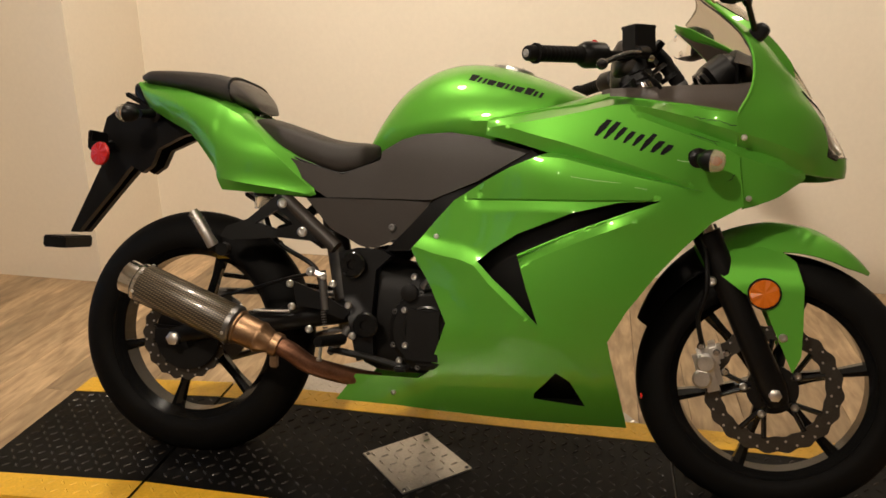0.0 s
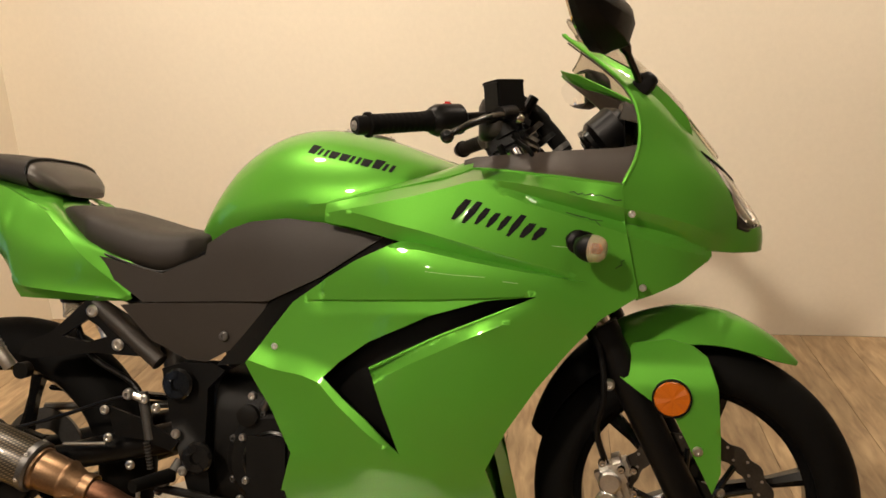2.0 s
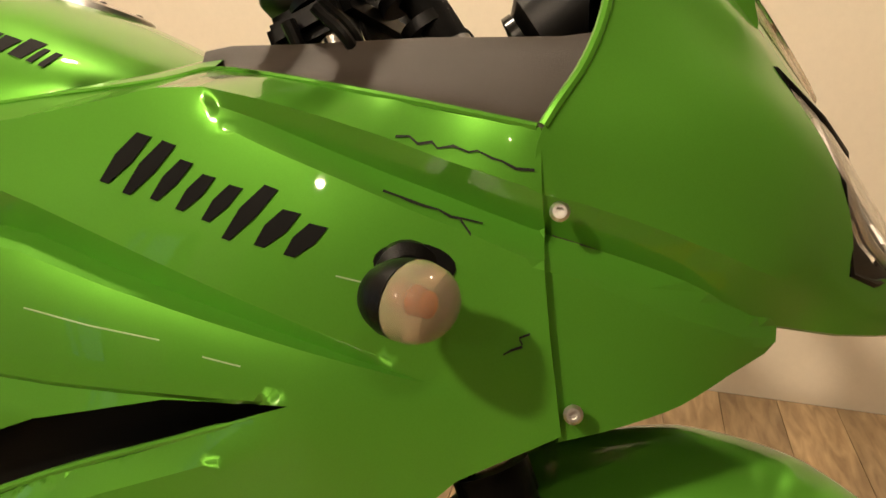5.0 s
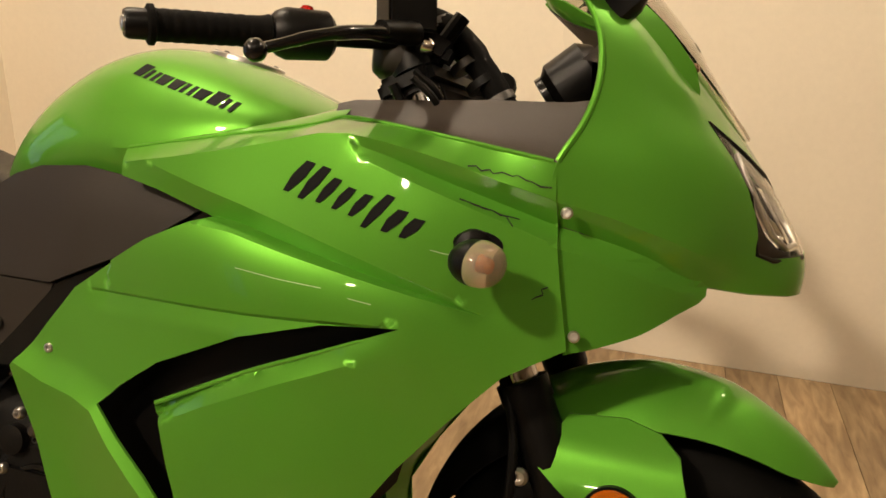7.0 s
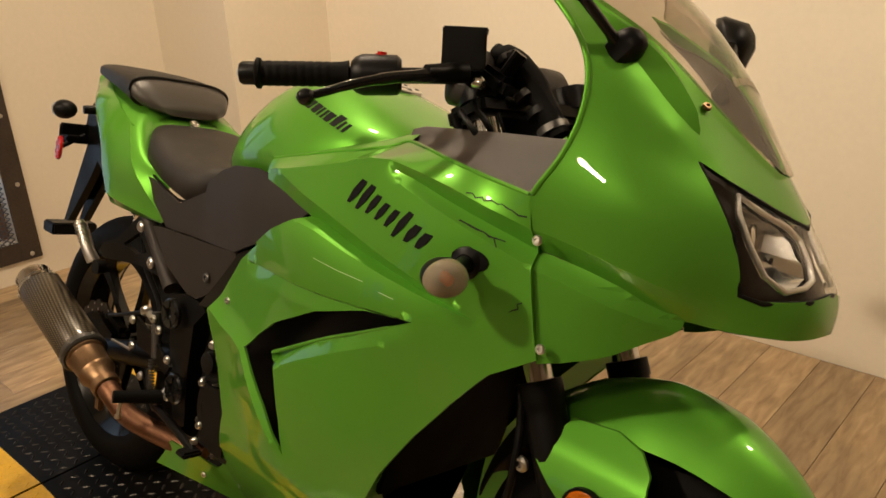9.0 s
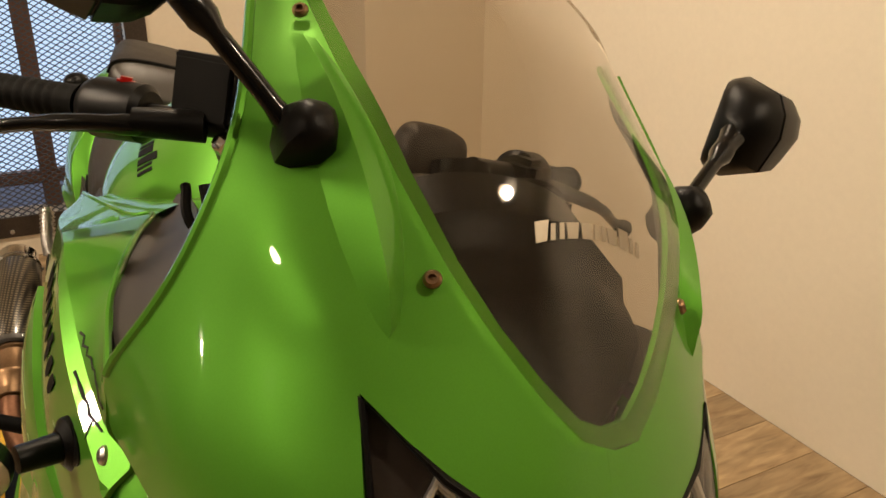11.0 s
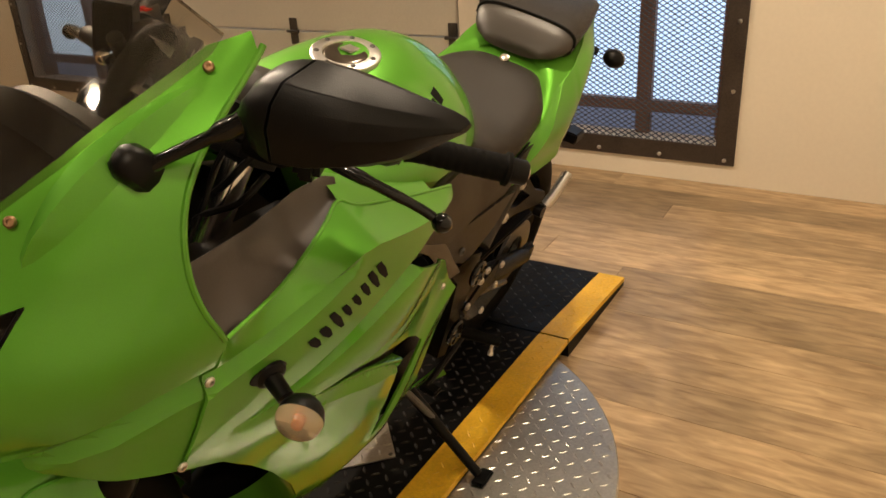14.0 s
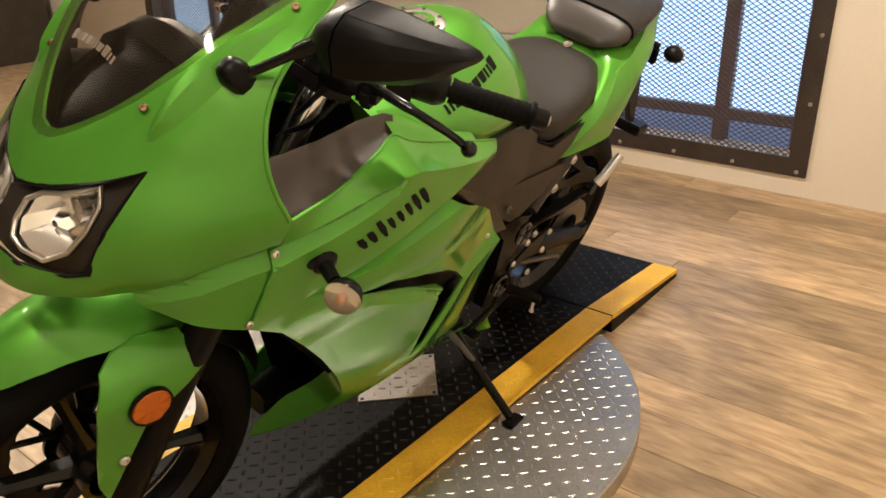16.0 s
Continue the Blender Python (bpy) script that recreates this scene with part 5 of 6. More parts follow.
def handlebar(s):
    a = Vector((.36, s * .115, 1.013))
    b = Vector((.178, s * .345, .983))
    d = (b - a).normalized()
    at = lambda k, up=0.0, fw=0.0: a + (b - a) * k + Vector((fw, 0, up))
    ob = part("handlebar", moved(join(tube([a - d * .01, b], .011, 14), turned([(-.018, .018), (-.018, .032), (.018, .032), (.018, .018)], on_fork(.995, s * .098), AXIS, 24, close=True)), STEER), BLACK, bike, "black clip-on handlebar")
    prof = [(0, .019), (.008, .0172), (.012, .0168)]
    for k in range(9):
        prof += [(.016 + k * .011, .0168), (.021 + k * .011, .0168), (.0222 + k * .011, .0163), (.0255 + k * .011, .0163)]
    prof += [(.116, .0168), (.118, .0205), (.123, .0205), (.125, .017)]
    part("grip", moved(turned(prof, at(.56), d, 24), STEER), RUBBER, ob, "black ribbed rubber grip")
    be = part("bar_end", moved(turned([(-.03, .0155), (.0, .0155), (.004, .013), (.004, 0)], b + d * .012, d, 20), STEER), BLACK, ob, "black bar end weight")
    part("end_screw", moved(bolt(b + d * .016, d, .008, .003), STEER), ALU, be)
    sw = part("switch_housing", moved(join(turned([(0, .021), (.006, .027), (.052, .028), (.062, .024), (.068, .018)], at(.32), d, 22), box((.032, .03, .030), at(.40, .010), .008)), STEER), BLACK, ob, "black switch housing")
    if s < 0:
        part("kill_switch", moved(box((.014, .016, .008), at(.42, .027), .003), STEER), RED, sw, "red stop switch")
        rs = part("fluid_reservoir", box((.058, .046, .054), (.354, -.152, 1.036), .003, (0, -6, 40)), BLACK, ob, "black brake fluid reservoir")
        part("reservoir_lid", box((.060, .048, .007), (.3515, -.152, 1.0615), .002, (0, -6, 40)), BLACK, rs)
        part("master_cylinder", moved(tube([(.386, -.150, 1.016), (.372, -.205, 1.008)], [.014, .012], 14), STEER), BLACK, ob)
        part("banjo_bolt", moved(bolt((.392, -.135, 1.006), (.9, .2, -.3), .010, .012), STEER), CHROME, ob)
    else:
        part("clutch_perch", moved(join(box((.05, .03, .03), (.37, .2, .99), .008, (0, 0, 30)), tube([(.36, .18, .995), (.385, .20, 1.0)], .012)), STEER), BLACK, ob)
        part("rubber_boot", moved(turned([(0, .017), (.02, .018), (.045, .016), (.06, .009)], (.40, .14, 1.0), (-.2, 1, 0), 16), STEER), RUBBER, ob)
        part("switch_block", moved(box((.035, .045, .05), (.31, .20, 1.0), .008, (0, 0, 40)), STEER), BLACK, ob)
    lever = [(.378, s * .190, 1.008), (.365, s * .245, .999), (.345, s * .29, .986), (.325, s * .32, .972), (.316, s * .345, .962)]
    lv = part("lever", moved(tube(lever, [.009, .0075, .0062, .0056, .0056], 12, 5), STEER), GLOSSB, ob, "black hand lever with ball end")
    part("lever_ball", moved(turned([(-.0115, .001), (-.010, .006), (-.006, .0098), (0, .0115), (.006, .0098), (.010, .006), (.0115, .001)], lever[-1], (0, 1, 0), 16), STEER), GLOSSB, lv)
    for k in range(3):
        p = Vector((.37 + .012 * k, s * (.10 + .03 * k), .99 - .012 * k))
        part("cable", moved(tube([p, p + Vector((.03, -s * .01, -.03)), p + Vector((.03, -s * (.03 + .03 * k), -.10)), p + Vector((-.02, -s * .05, -.2))], .0045, 8, 6), STEER), BLACK, ob, "black control cable")


loom = part("wiring_loom", tube([(.345, -.075, 1.045), (.385, -.07, 1.03), (.425, -.065, .995), (.465, -.06, .945)], [.016, .021, .020, .017, .015], 14, 5), RUBBER, bike, "black taped wiring loom")
for k in range(5):
    p = Vector((.368 + .021 * k, -.071 + .003 * k, 1.037 - .021 * k))
    part("band", turned([(-.005, .0225), (.005, .0225)], p, (.6, .05, -.8), 16), BLACK if k % 2 else STEELD, loom)
part("ignition_bracket", join(box((.05, .05, .03), (.375, -.10, 1.005), .008, (0, 25, 10)), tube([(.385, -.10, 1.01), (.405, -.095, 1.045)], .010, 10)), BLACK, bike)
for s in (-1, 1):
    handlebar(s)
    riser = rounded([(-.034, .018, -.04, .018), (-.028, .030, -.045, .032), (-.012, .037, -.045, .038), (.008, .036, -.045, .038), (.022, .024, -.045, .033), (.032, -.002, -.045, .022)], 28, .55)
    part("bar_riser", moved(riser, pose(.338, s * .085 - .015, 1.010, 0, 0, s * -8)), COVER, bike, "black rounded bar riser block", 50)


def arch(phi0, phi1, n, W, R, drop, m=9):
    rows = []
    for i in range(n + 1):
        ph = phi0 + (phi1 - phi0) * i / n
        rows.append([])
        for k in range(-m, m + 1):
            w = k / m
            rr = interp(R, ph, 1) - interp(drop, ph, 1) * abs(w) ** 2.2
            rows[-1].append(Vector((.703 + rr * math.cos(radians(ph)), interp(W, ph, 1) * w, .297 + rr * math.sin(radians(ph)))))
    return rows


FR = [(55, .325), (65, .342), (80, .362), (95, .368), (110, .362), (125, .352), (140, .342), (158, .328)]
FW = [(55, .006), (58, .03), (65, .055), (75, .072), (90, .085), (115, .085), (130, .078), (158, .06)]
FD = [(55, .008), (65, .035), (80, .055), (100, .065), (120, .055), (158, .03)]


def shell(rows, thick=.003):
    bm = rings(rows, False, False)
    bmesh.ops.recalc_face_normals(bm, faces=bm.faces)
    bmesh.ops.solidify(bm, geom=bm.faces[:], thickness=thick)
    return bm


fender = part("front_fender", moved(shell(arch(55, 122, 30, FW, FR, FD)), STEER), GREEN, bike, "green front fender", 60)
part("rear_flap", moved(shell(arch(121, 158, 16, FW, [(a, r - .002) for a, r in FR], FD)), STEER), BLACK, fender, "black rear half of the fender")
EAR = [(.596, .604), (.66, .610), (.70, .602), (.724, .585), (.741, .535), (.746, .45), (.747, .386), (.733, .348), (.708, .40), (.67, .479), (.62, .515), (.575, .547), (.584, .58)]
for s in (-1, 1):
    ear = part("fender_ear", moved(sheet(EAR, lambda x, z: (x, s * interp([(.34, .128), (.53, .132), (.57, .119), (.612, .082)], z, 1), z), .004, (), .012), STEER), GREEN, fender, smooth=40)
    part("side_reflector", moved(reflector_face((.664, s * .131, .515), (0, s, 0), .031), STEER), AMBER, ear, "round amber side reflector", 4)
    part("reflector_rim", moved(turned([(0, .031), (.007, .031), (.007, .034), (0, .034)], (.664, s * .131, .515), (0, s, 0), 32, close=True), STEER), BLACK, ear)
    part("screw", moved(bolt((.708, s * .131, .424), (0, s, 0), .009, .005), STEER), ALU, ear)


def mirror(s):
    base = Vector((.592, s * .158, 1.048))
    ob = part("mirror", join(rounded([(-.026, .006, -.008, .008), (-.022, .013, -.014, .013), (-.008, .018, -.018, .017), (.012, .019, -.018, .017), (.024, .013, -.014, .012), (.028, .006, -.008, .006)], 10, .7)), BLACK, bike, "black wing mirror on a stalk", 40)
    for v in ob.data.vertices:
        v.co = base + Matrix.Rotation(radians(-45), 3, "Y") @ v.co
    root = Vector((.545, s * .245, 1.122))
    part("stalk", tube([base + Vector((-.004, s * .008, .006)), base + (root - base) * .35, base + (root - base) * .7, root], [.0075, .0062, .0062, .010, .013], 14, 4), GLOSSB, ob)
    # housing: rounded root block, then a wedge that tapers to the tip, along y
    def section(y, zt, zb, xf, xb):
        zc = (zt + zb) / 2
        return [(xb, s * y, zt - .004), (xb + .2 * (xf - xb), s * y, zt), (xf - .016, s * y, zt - .22 * (zt - zc)), (xf - .004, s * y, zt - .55 * (zt - zc)), (xf, s * y, zc), (xf - .010, s * y, zb + .3 * (zc - zb)), (xb + .3 * (xf - xb), s * y, zb), (xb, s * y, zb + .004)]

    root_rows = [(.232, 1.136, 1.112, .556, .535), (.236, 1.147, 1.102, .561, .526), (.242, 1.158, 1.093, .5645, .518), (.251, 1.166, 1.086, .5675, .511), (.262, 1.171, 1.082, .569, .505), (.271, 1.173, 1.080, .569, .500)]
    part("root_block", rings([section(*r) for r in root_rows]), BLACK, ob, "rounded black mirror root", 45)
    wedge = [(.269, 1.170, 1.083, .566, .502), (.2725, 1.170, 1.083, .566, .499), (.2735, 1.1735, 1.080, .569, .499), (.30, 1.1725, 1.085, .561, .488), (.33, 1.169, 1.095, .543, .479), (.36, 1.164, 1.111, .519, .469), (.383, 1.159, 1.133, .497, .460), (.392, 1.156, 1.141, .487, .458), (.396, 1.153, 1.145, .480, .459)]
    hs = part("housing", rings([section(*r) for r in wedge]), BLACK, ob, "black plastic mirror housing", 32)
    worn_edge(hs, .004, 28)
    part("glass", sheet([(.254, 1.160), (.254, 1.092), (.31, 1.096), (.35, 1.112), (.38, 1.138), (.38, 1.152), (.31, 1.163)], lambda u, v: Vector((interp([(.25, .513), (.272, .498), (.31, .483), (.36, .466), (.40, .452)], u, 1) - .002, s * u, v)), .002, (), .02,
                        inner=lambda u, v: Vector((interp([(.25, .513), (.272, .498), (.31, .483), (.36, .466), (.40, .452)], u, 1) + .001, s * u, v))), MIRRORM, ob, "mirror glass")


for s in (-1, 1):
    mirror(s)

# ---- chassis, engine, exhaust ----
part("radiator", box((.03, .30, .28), (.33, 0, .52), .006, (0, 12, 0)), RUBBER, bike, "black finned radiator")
part("engine", join(rounded([(-.24, .50, .26, .10), (-.2, .52, .25, .13), (-.02, .50, .25, .13), (.10, .46, .25, .115), (.16, .38, .26, .09)], 24, .5), box((.20, .24, .26), (.10, 0, .56), .03, (0, 20, 0)), box((.16, .22, .12), (.14, 0, .70), .03, (0, 20, 0))), ENGINE, bike, "black twin-cylinder engine")
part("air_box", rounded([(-.35, .72, .58, .10), (-.2, .78, .56, .13), (.1, .80, .6, .14), (.3, .86, .72, .10)], 20, .6), BLACK, bike)
part("clutch_cover", join(turned([(0, .095), (.02, .092), (.03, .08), (.032, 0)], (-.07, -.135, .37), (0, -1, 0), 32), box((.12, .05, .16), (-.08, -.15, .36), .03)), ENGINE, bike, "black enamelled clutch cover")
part("alternator_cover", turned([(0, .09), (.02, .088), (.035, .07), (.037, 0)], (-.02, .135, .37), (0, 1, 0), 32), ENGINE, bike, "black enamelled engine side cover")
for k in range(7):
    a = 2 * math.pi * k / 7
    part("cover_bolt", bolt((-.07 + .088 * math.cos(a), -.155, .37 + .088 * math.sin(a)), (0, -1, 0), .007, .008), STEELD, bike)
for x, z, r in ((-.105, .492, .0085), (-.055, .484, .0085), (-.124, .415, .0075), (-.118, .335, .0075), (-.03, .455, .0085), (-.012, .41, .0075), (-.13, .30, .0075)):
    part("cover_bolt", bolt((x, -.172, z), (0, -1, 0), r, .009), ALU, bike)
part("clutch_ring", turned([(0, .058), (.008, .056), (.010, .051), (.006, .048), (.004, 0)], (-.070, -.163, .372), (0, -1, 0), 32), GLOSSB, bike, "raised ring of the clutch cover")
part("clutch_arm", tube([(-.085, -.17, .47), (-.07, -.182, .49), (-.03, -.178, .52)], [.008, .006, .005], 10, 4), STEELD, bike)
part("coolant_hose", tube([(-.10, -.15, .52), (-.04, -.165, .56), (.02, -.16, .60), (.06, -.15, .64)], .014, 14, 6), RUBBER, bike, "black rubber coolant hose")
for x, z in ((-.072, .545), (.0, .588)):
    part("hose_clip", turned([(-.004, .0152), (.004, .0152)], (x, -.157, z), (.8, -.1, .5), 16), ALU, bike)
part("oil_filler", turned([(0, .02), (.012, .02), (.014, .014), (.014, 0)], (-.115, -.165, .455), (0, -1, 0), 20), ENGINE, bike)
for s in (-1, 1):
    fp = part("frame_plate", sheet([(-.292, .535), (-.25, .548), (-.19, .548), (-.165, .535), (-.20, .50), (-.205, .40), (-.195, .30), (-.235, .285), (-.255, .36), (-.275, .44)], lambda x, z: (x, s * .158, z), .03, (), .04), BLACK, bike, "black frame pivot plate", 30)
    for x, z in ((-.251, .51), (-.213, .373)):
        for k in range(5):
            a = 2 * math.pi * (k + .2) / 5
            part("cap_rib", box((.006, .006, .014), (x + .019 * math.cos(a), s * .181, z + .019 * math.sin(a)), .0015, (0, -math.degrees(a) + 90, 0)), GLOSSB, fp)
        pc = part("pivot_cap", turned([(0, .030), (.006, .030), (.010, .026), (.010, .012), (.004, .010), (.004, 0)], (x, s * .172, z), (0, s, 0), 28), GLOSSB, fp)
    part("subframe_tube", tube([(-.44, s * .135, .655), (-.30, s * .150, .545)], .017, 16), COVER, bike, "dark grey subframe tube")
    part("subframe_rail", tube([(-.30, s * .12, .63), (-.55, s * .10, .74), (-.80, s * .06, .86)], .013, 12), BLACK, bike)
    part("swingarm", join(tube([(-.25, s * .10, .40), (-.45, s * .115, .36), (-.72, s * .115, .298)], [.03, .028, .022], 14), box((.10, .022, .05), (-.72, s * .115, .298), .008)), BLACK, bike, "black steel swingarm")
    # pillion bracket with a lightening hole and folded peg
    br = part("pillion_bracket", sheet([(-.452, .662), (-.43, .655), (-.31, .565), (-.33, .555), (-.44, .56), (-.56, .548), (-.585, .556), (-.57, .58), (-.52, .60)], lambda x, z: (x, s * (.150 + .12 * max(0, -.45 - x)), z), .012, [[(-.50, .592), (-.45, .625), (-.425, .61), (-.41, .592), (-.45, .580)]], .02), BLACK, bike, "black cast pillion peg bracket")
    for x, z in ((-.438, .641), (-.385, .577)):
        part("bolt", bolt((x, s * .152, z), (0, s, 0), .012, .006), ALU, br)
    pg = part("pillion_peg", tube([(-.60, s * .168, .532), (-.612, s * .176, .555), (-.646, s * .185, .612)], [.014, .013, .010], 12), ALU, br, "ribbed folding metal foot peg")
    for k in range(7):
        p = Vector((-.618 - .0042 * k, s * (.177 + .001 * k), .565 + .0066 * k))
        part("rib", turned([(-.0015, .0145), (.0015, .0145)], p, (-.5, 0, .85), 12), ALU, pg)
    part("peg_pivot", turned([(0, .016), (.02, .016)], (-.575, s * .155, .525), (0, s, 0), 16), BLACK, br)
    # rider peg and heel plate
    hp = part("heel_plate", sheet([(-.40, .462), (-.33, .44), (-.255, .40), (-.27, .38), (-.33, .40), (-.385, .405)], lambda x, z: (x, s * .165, z), .006, (), .03), BLACK, bike, "black heel guard plate")
    for x, z in ((-.402, .455), (-.395, .402), (-.258, .415), (-.245, .345), (-.322, .478), (-.298, .462), (-.350, .352)):
        part("bolt", bolt((x, s * .169, z), (0, s, 0), .009, .006), ALU, hp)
    rp = part("rider_peg", tube([(-.27, s * .165, .335), (-.30, s * .25, .338)], [.014, .012], 12), RUBBER, bike, "black rubber rider foot peg")
    part("peg_bracket", tube([(-.26, s * .15, .36), (-.27, s * .17, .335), (-.30, s * .16, .30)], .009, 10), STEELD, rp)
    part("peg_feeler", join(tube([(-.296, s * .236, .33), (-.298, s * .238, .296)], .004, 8), turned([(0, .0065), (.006, .0065)], (-.298, s * .238, .30), (0, 0, -1), 8)), ALU, rp)
    part("pedal", join(tube([(-.30, s * .165, .31), (-.20, s * .175, .30), (-.12, s * .18, .285)], .008, 10, 4), box((.03, .04, .012), (-.12, s * .19, .285), .004)), ENGINE, bike, "dark steel foot pedal")
part("brake_reservoir", join(turned([(0, .021), (.03, .022)], (-.50, -.115, .625), (0, 0, 1), 20)), SIGLENS, bike, "translucent rear brake reservoir")
part("reservoir_cap", turned([(0, .026), (.016, .026), (.018, .022), (.018, 0)], (-.50, -.115, .655), (0, 0, 1), 24), BLACK, bike)
part("rear_hose", tube([(-.50, -.115, .625), (-.46, -.12, .55), (-.36, -.14, .50), (-.33, -.15, .45)], .006, 10, 6), BLACK, bike)
part("hose_joint", join(bolt((-.352, -.168, .487), (0, -1, 0), .011, .012), tube([(-.352, -.168, .487), (-.325, -.17, .478)], .007, 10)), ALU, bike, "banjo joint of the rear brake hose")
part("brake_rod", tube([(-.49, -.165, .385), (-.40, -.168, .39)], .0035, 8), ALU, bike)
part("return_spring", join(*[turned([(-.0012, .0062), (.0012, .0062)], (-.318 + .001 * k, -.168, .395 - .006 * k), (.1, 0, -1), 10) for k in range(9)]), STEELD, bike)
part("rear_master_cylinder", tube([(-.33, -.16, .49), (-.315, -.16, .40)], .010, 12), STEELD, bike)
part("rear_brake_line", tube([(-.33, -.165, .485), (-.40, -.15, .47), (-.52, -.13, .43), (-.62, -.11, .40)], .004, 8, 6), BLACK, bike)
part("shock_absorber", join(tube([(-.30, 0, .34), (-.36, 0, .62)], .03, 16)), STEELD, bike)
part("mud_guard", box((.25, .12, .01), (-.47, 0, .60), .004, (0, 30, 0)), BLACK, bike)
part("chain", join(tube([(-.23, .09, .42), (-.708, .09, .395)], .009, 8), tube([(-.23, .09, .36), (-.708, .09, .20)], .009, 8)), STEELD, bike, "dark drive chain")
part("chain_guard", box((.36, .03, .012), (-.52, .10, .43), .004, (0, 3, 0)), BLACK, bike)
part("rear_caliper", box((.09, .045, .06), (-.62, -.095, .36), .015, (0, 20, 0)), BLACK, bike, "black rear brake caliper")
part("torque_plate", turned([(0, .085), (.006, .085), (.006, 0)], (-.69, -.10, .30), (0, -1, 0), 32), ENGINE, bike)

ex = part("exhaust", turned([(0, .0455), (.002, .0465), (.256, .0465), (.258, .0455)], (-.757, -.212, .437), (.246, .002, -.086), 40), CARBON, bike, "carbon fibre exhaust silencer with copper-toned pipe")
dv = Vector((.246, .002, -.086)).normalized()
p0 = Vector((-.757, -.212, .437))
part("end_cap", turned([(-.032, .036), (-.034, .040), (-.028, .0405), (.0, .040), (.004, .047), (.012, .047), (.012, .036), (-.02, .033)], p0, dv, 40, close=True), CHROME, ex, "polished steel end cap")
part("baffle", turned([(-.012, .034), (-.010, .016), (.03, .015), (.03, 0)], p0, dv, 32), STEELD, ex)
part("front_band", turned([(.246, .047), (.246, .0482), (.258, .0482), (.262, .044)], p0, dv, 40), STEELD, ex)
for k in range(6):
    a = 2 * math.pi * (k + .3) / 6
    _, u_, w_ = frame_of(dv)
    r_ = u_ * math.cos(a) + w_ * math.sin(a)
    for along_ in (.012, .250):
        part("rivet", bolt(p0 + dv * along_ + r_ * .047, r_, .0042, .003), ALU, ex)
part("cone", turned([(.258, .040), (.268, .041), (.272, .037), (.315, .035), (.32, .037), (.325, .037), (.33, .034), (.352, .026), (.365, .024)], p0, dv, 36), COPPER2, ex, "bronze-tinted steel cone")
part("clamp", join(turned([(.355, .0262), (.357, .0285), (.374, .0285), (.376, .0262)], p0, dv, 32), box((.02, .012, .028), p0 + dv * .366 + Vector((0, -.01, -.036)), .003)), COPPER2, ex, "band clamp with bolt")
part("link_pipe", tube([p0 + dv * .355, p0 + dv * .40, Vector((-.33, -.19, .272)), Vector((-.25, -.14, .245)), Vector((-.19, -.11, .232))], .0215, 20, 5), COPPER, ex, "heat-stained pipe")
part("side_stand", join(tube([(-.13, .12, .25), (-.145, .23, .17), (-.157, .335, .098)], [.016, .012, .011], 12), tube([(-.06, .12, .25), (-.16, .125, .255)], .016, 10)), BLACK, bike, "black steel side stand")
part("stand_foot", box((.055, .03, .010), (-.157, .347, .094), .003, (17, 0, 0)), BLACK, bike)
part("stand_spring", tube([(-.10, .125, .27), (-.145, .215, .185)], .008, 8), STEELD, bike)
part("belly_pan", rounded([(-.12, .23, .205, .07), (.1, .22, .185, .075), (.3, .24, .19, .05), (.36, .25, .195, .03)], 20, .6), BLACK, bike)
part("number_tag", turned([(0, .006), (.004, .006), (.004, 0)], (.41, -.12, .26), (1, 0, 0), 12), RED, bike, "small red cap")

# ---- windows, door and floor planks ----
def mesh_screen(y0, y1, z0, z1, x):
    """Expanded metal: zigzag strands crossing into lozenges."""
    V, F = [], []
    w, h, t = 0.034, 0.0215, 0.0024
    cols, rows = int((y1 - y0) / w), int((z1 - z0) / h)
    for r in range(rows + 1):
        for c in range(cols):
            for sgn in (1, -1):
                a = (y0 + c * w, z0 + r * h)
                m = (a[0] + w / 2, a[1] + sgn * h / 2)
                b = (a[0] + w, a[1])
                for p, q in ((a, m), (m, b)):
                    if not (z0 - 0.001 <= q[1] <= z1 + 0.001 and z0 - 0.001 <= p[1] <= z1 + 0.001):
                        continue
                    o = len(V)
                    V += [(x, p[0], p[1] - t), (x + 0.003, p[0], p[1] - t), (x + 0.003, p[0], p[1] + t), (x, p[0], p[1] + t),
                          (x, q[0], q[1] - t), (x + 0.003, q[0], q[1] - t), (x + 0.003, q[0], q[1] + t), (x, q[0], q[1] + t)]
                    F += [(o, o + 1, o + 5, o + 4), (o + 1, o + 2, o + 6, o + 5), (o + 2, o + 3, o + 7, o + 6), (o + 3, o, o + 4, o + 7)]
    return V, F


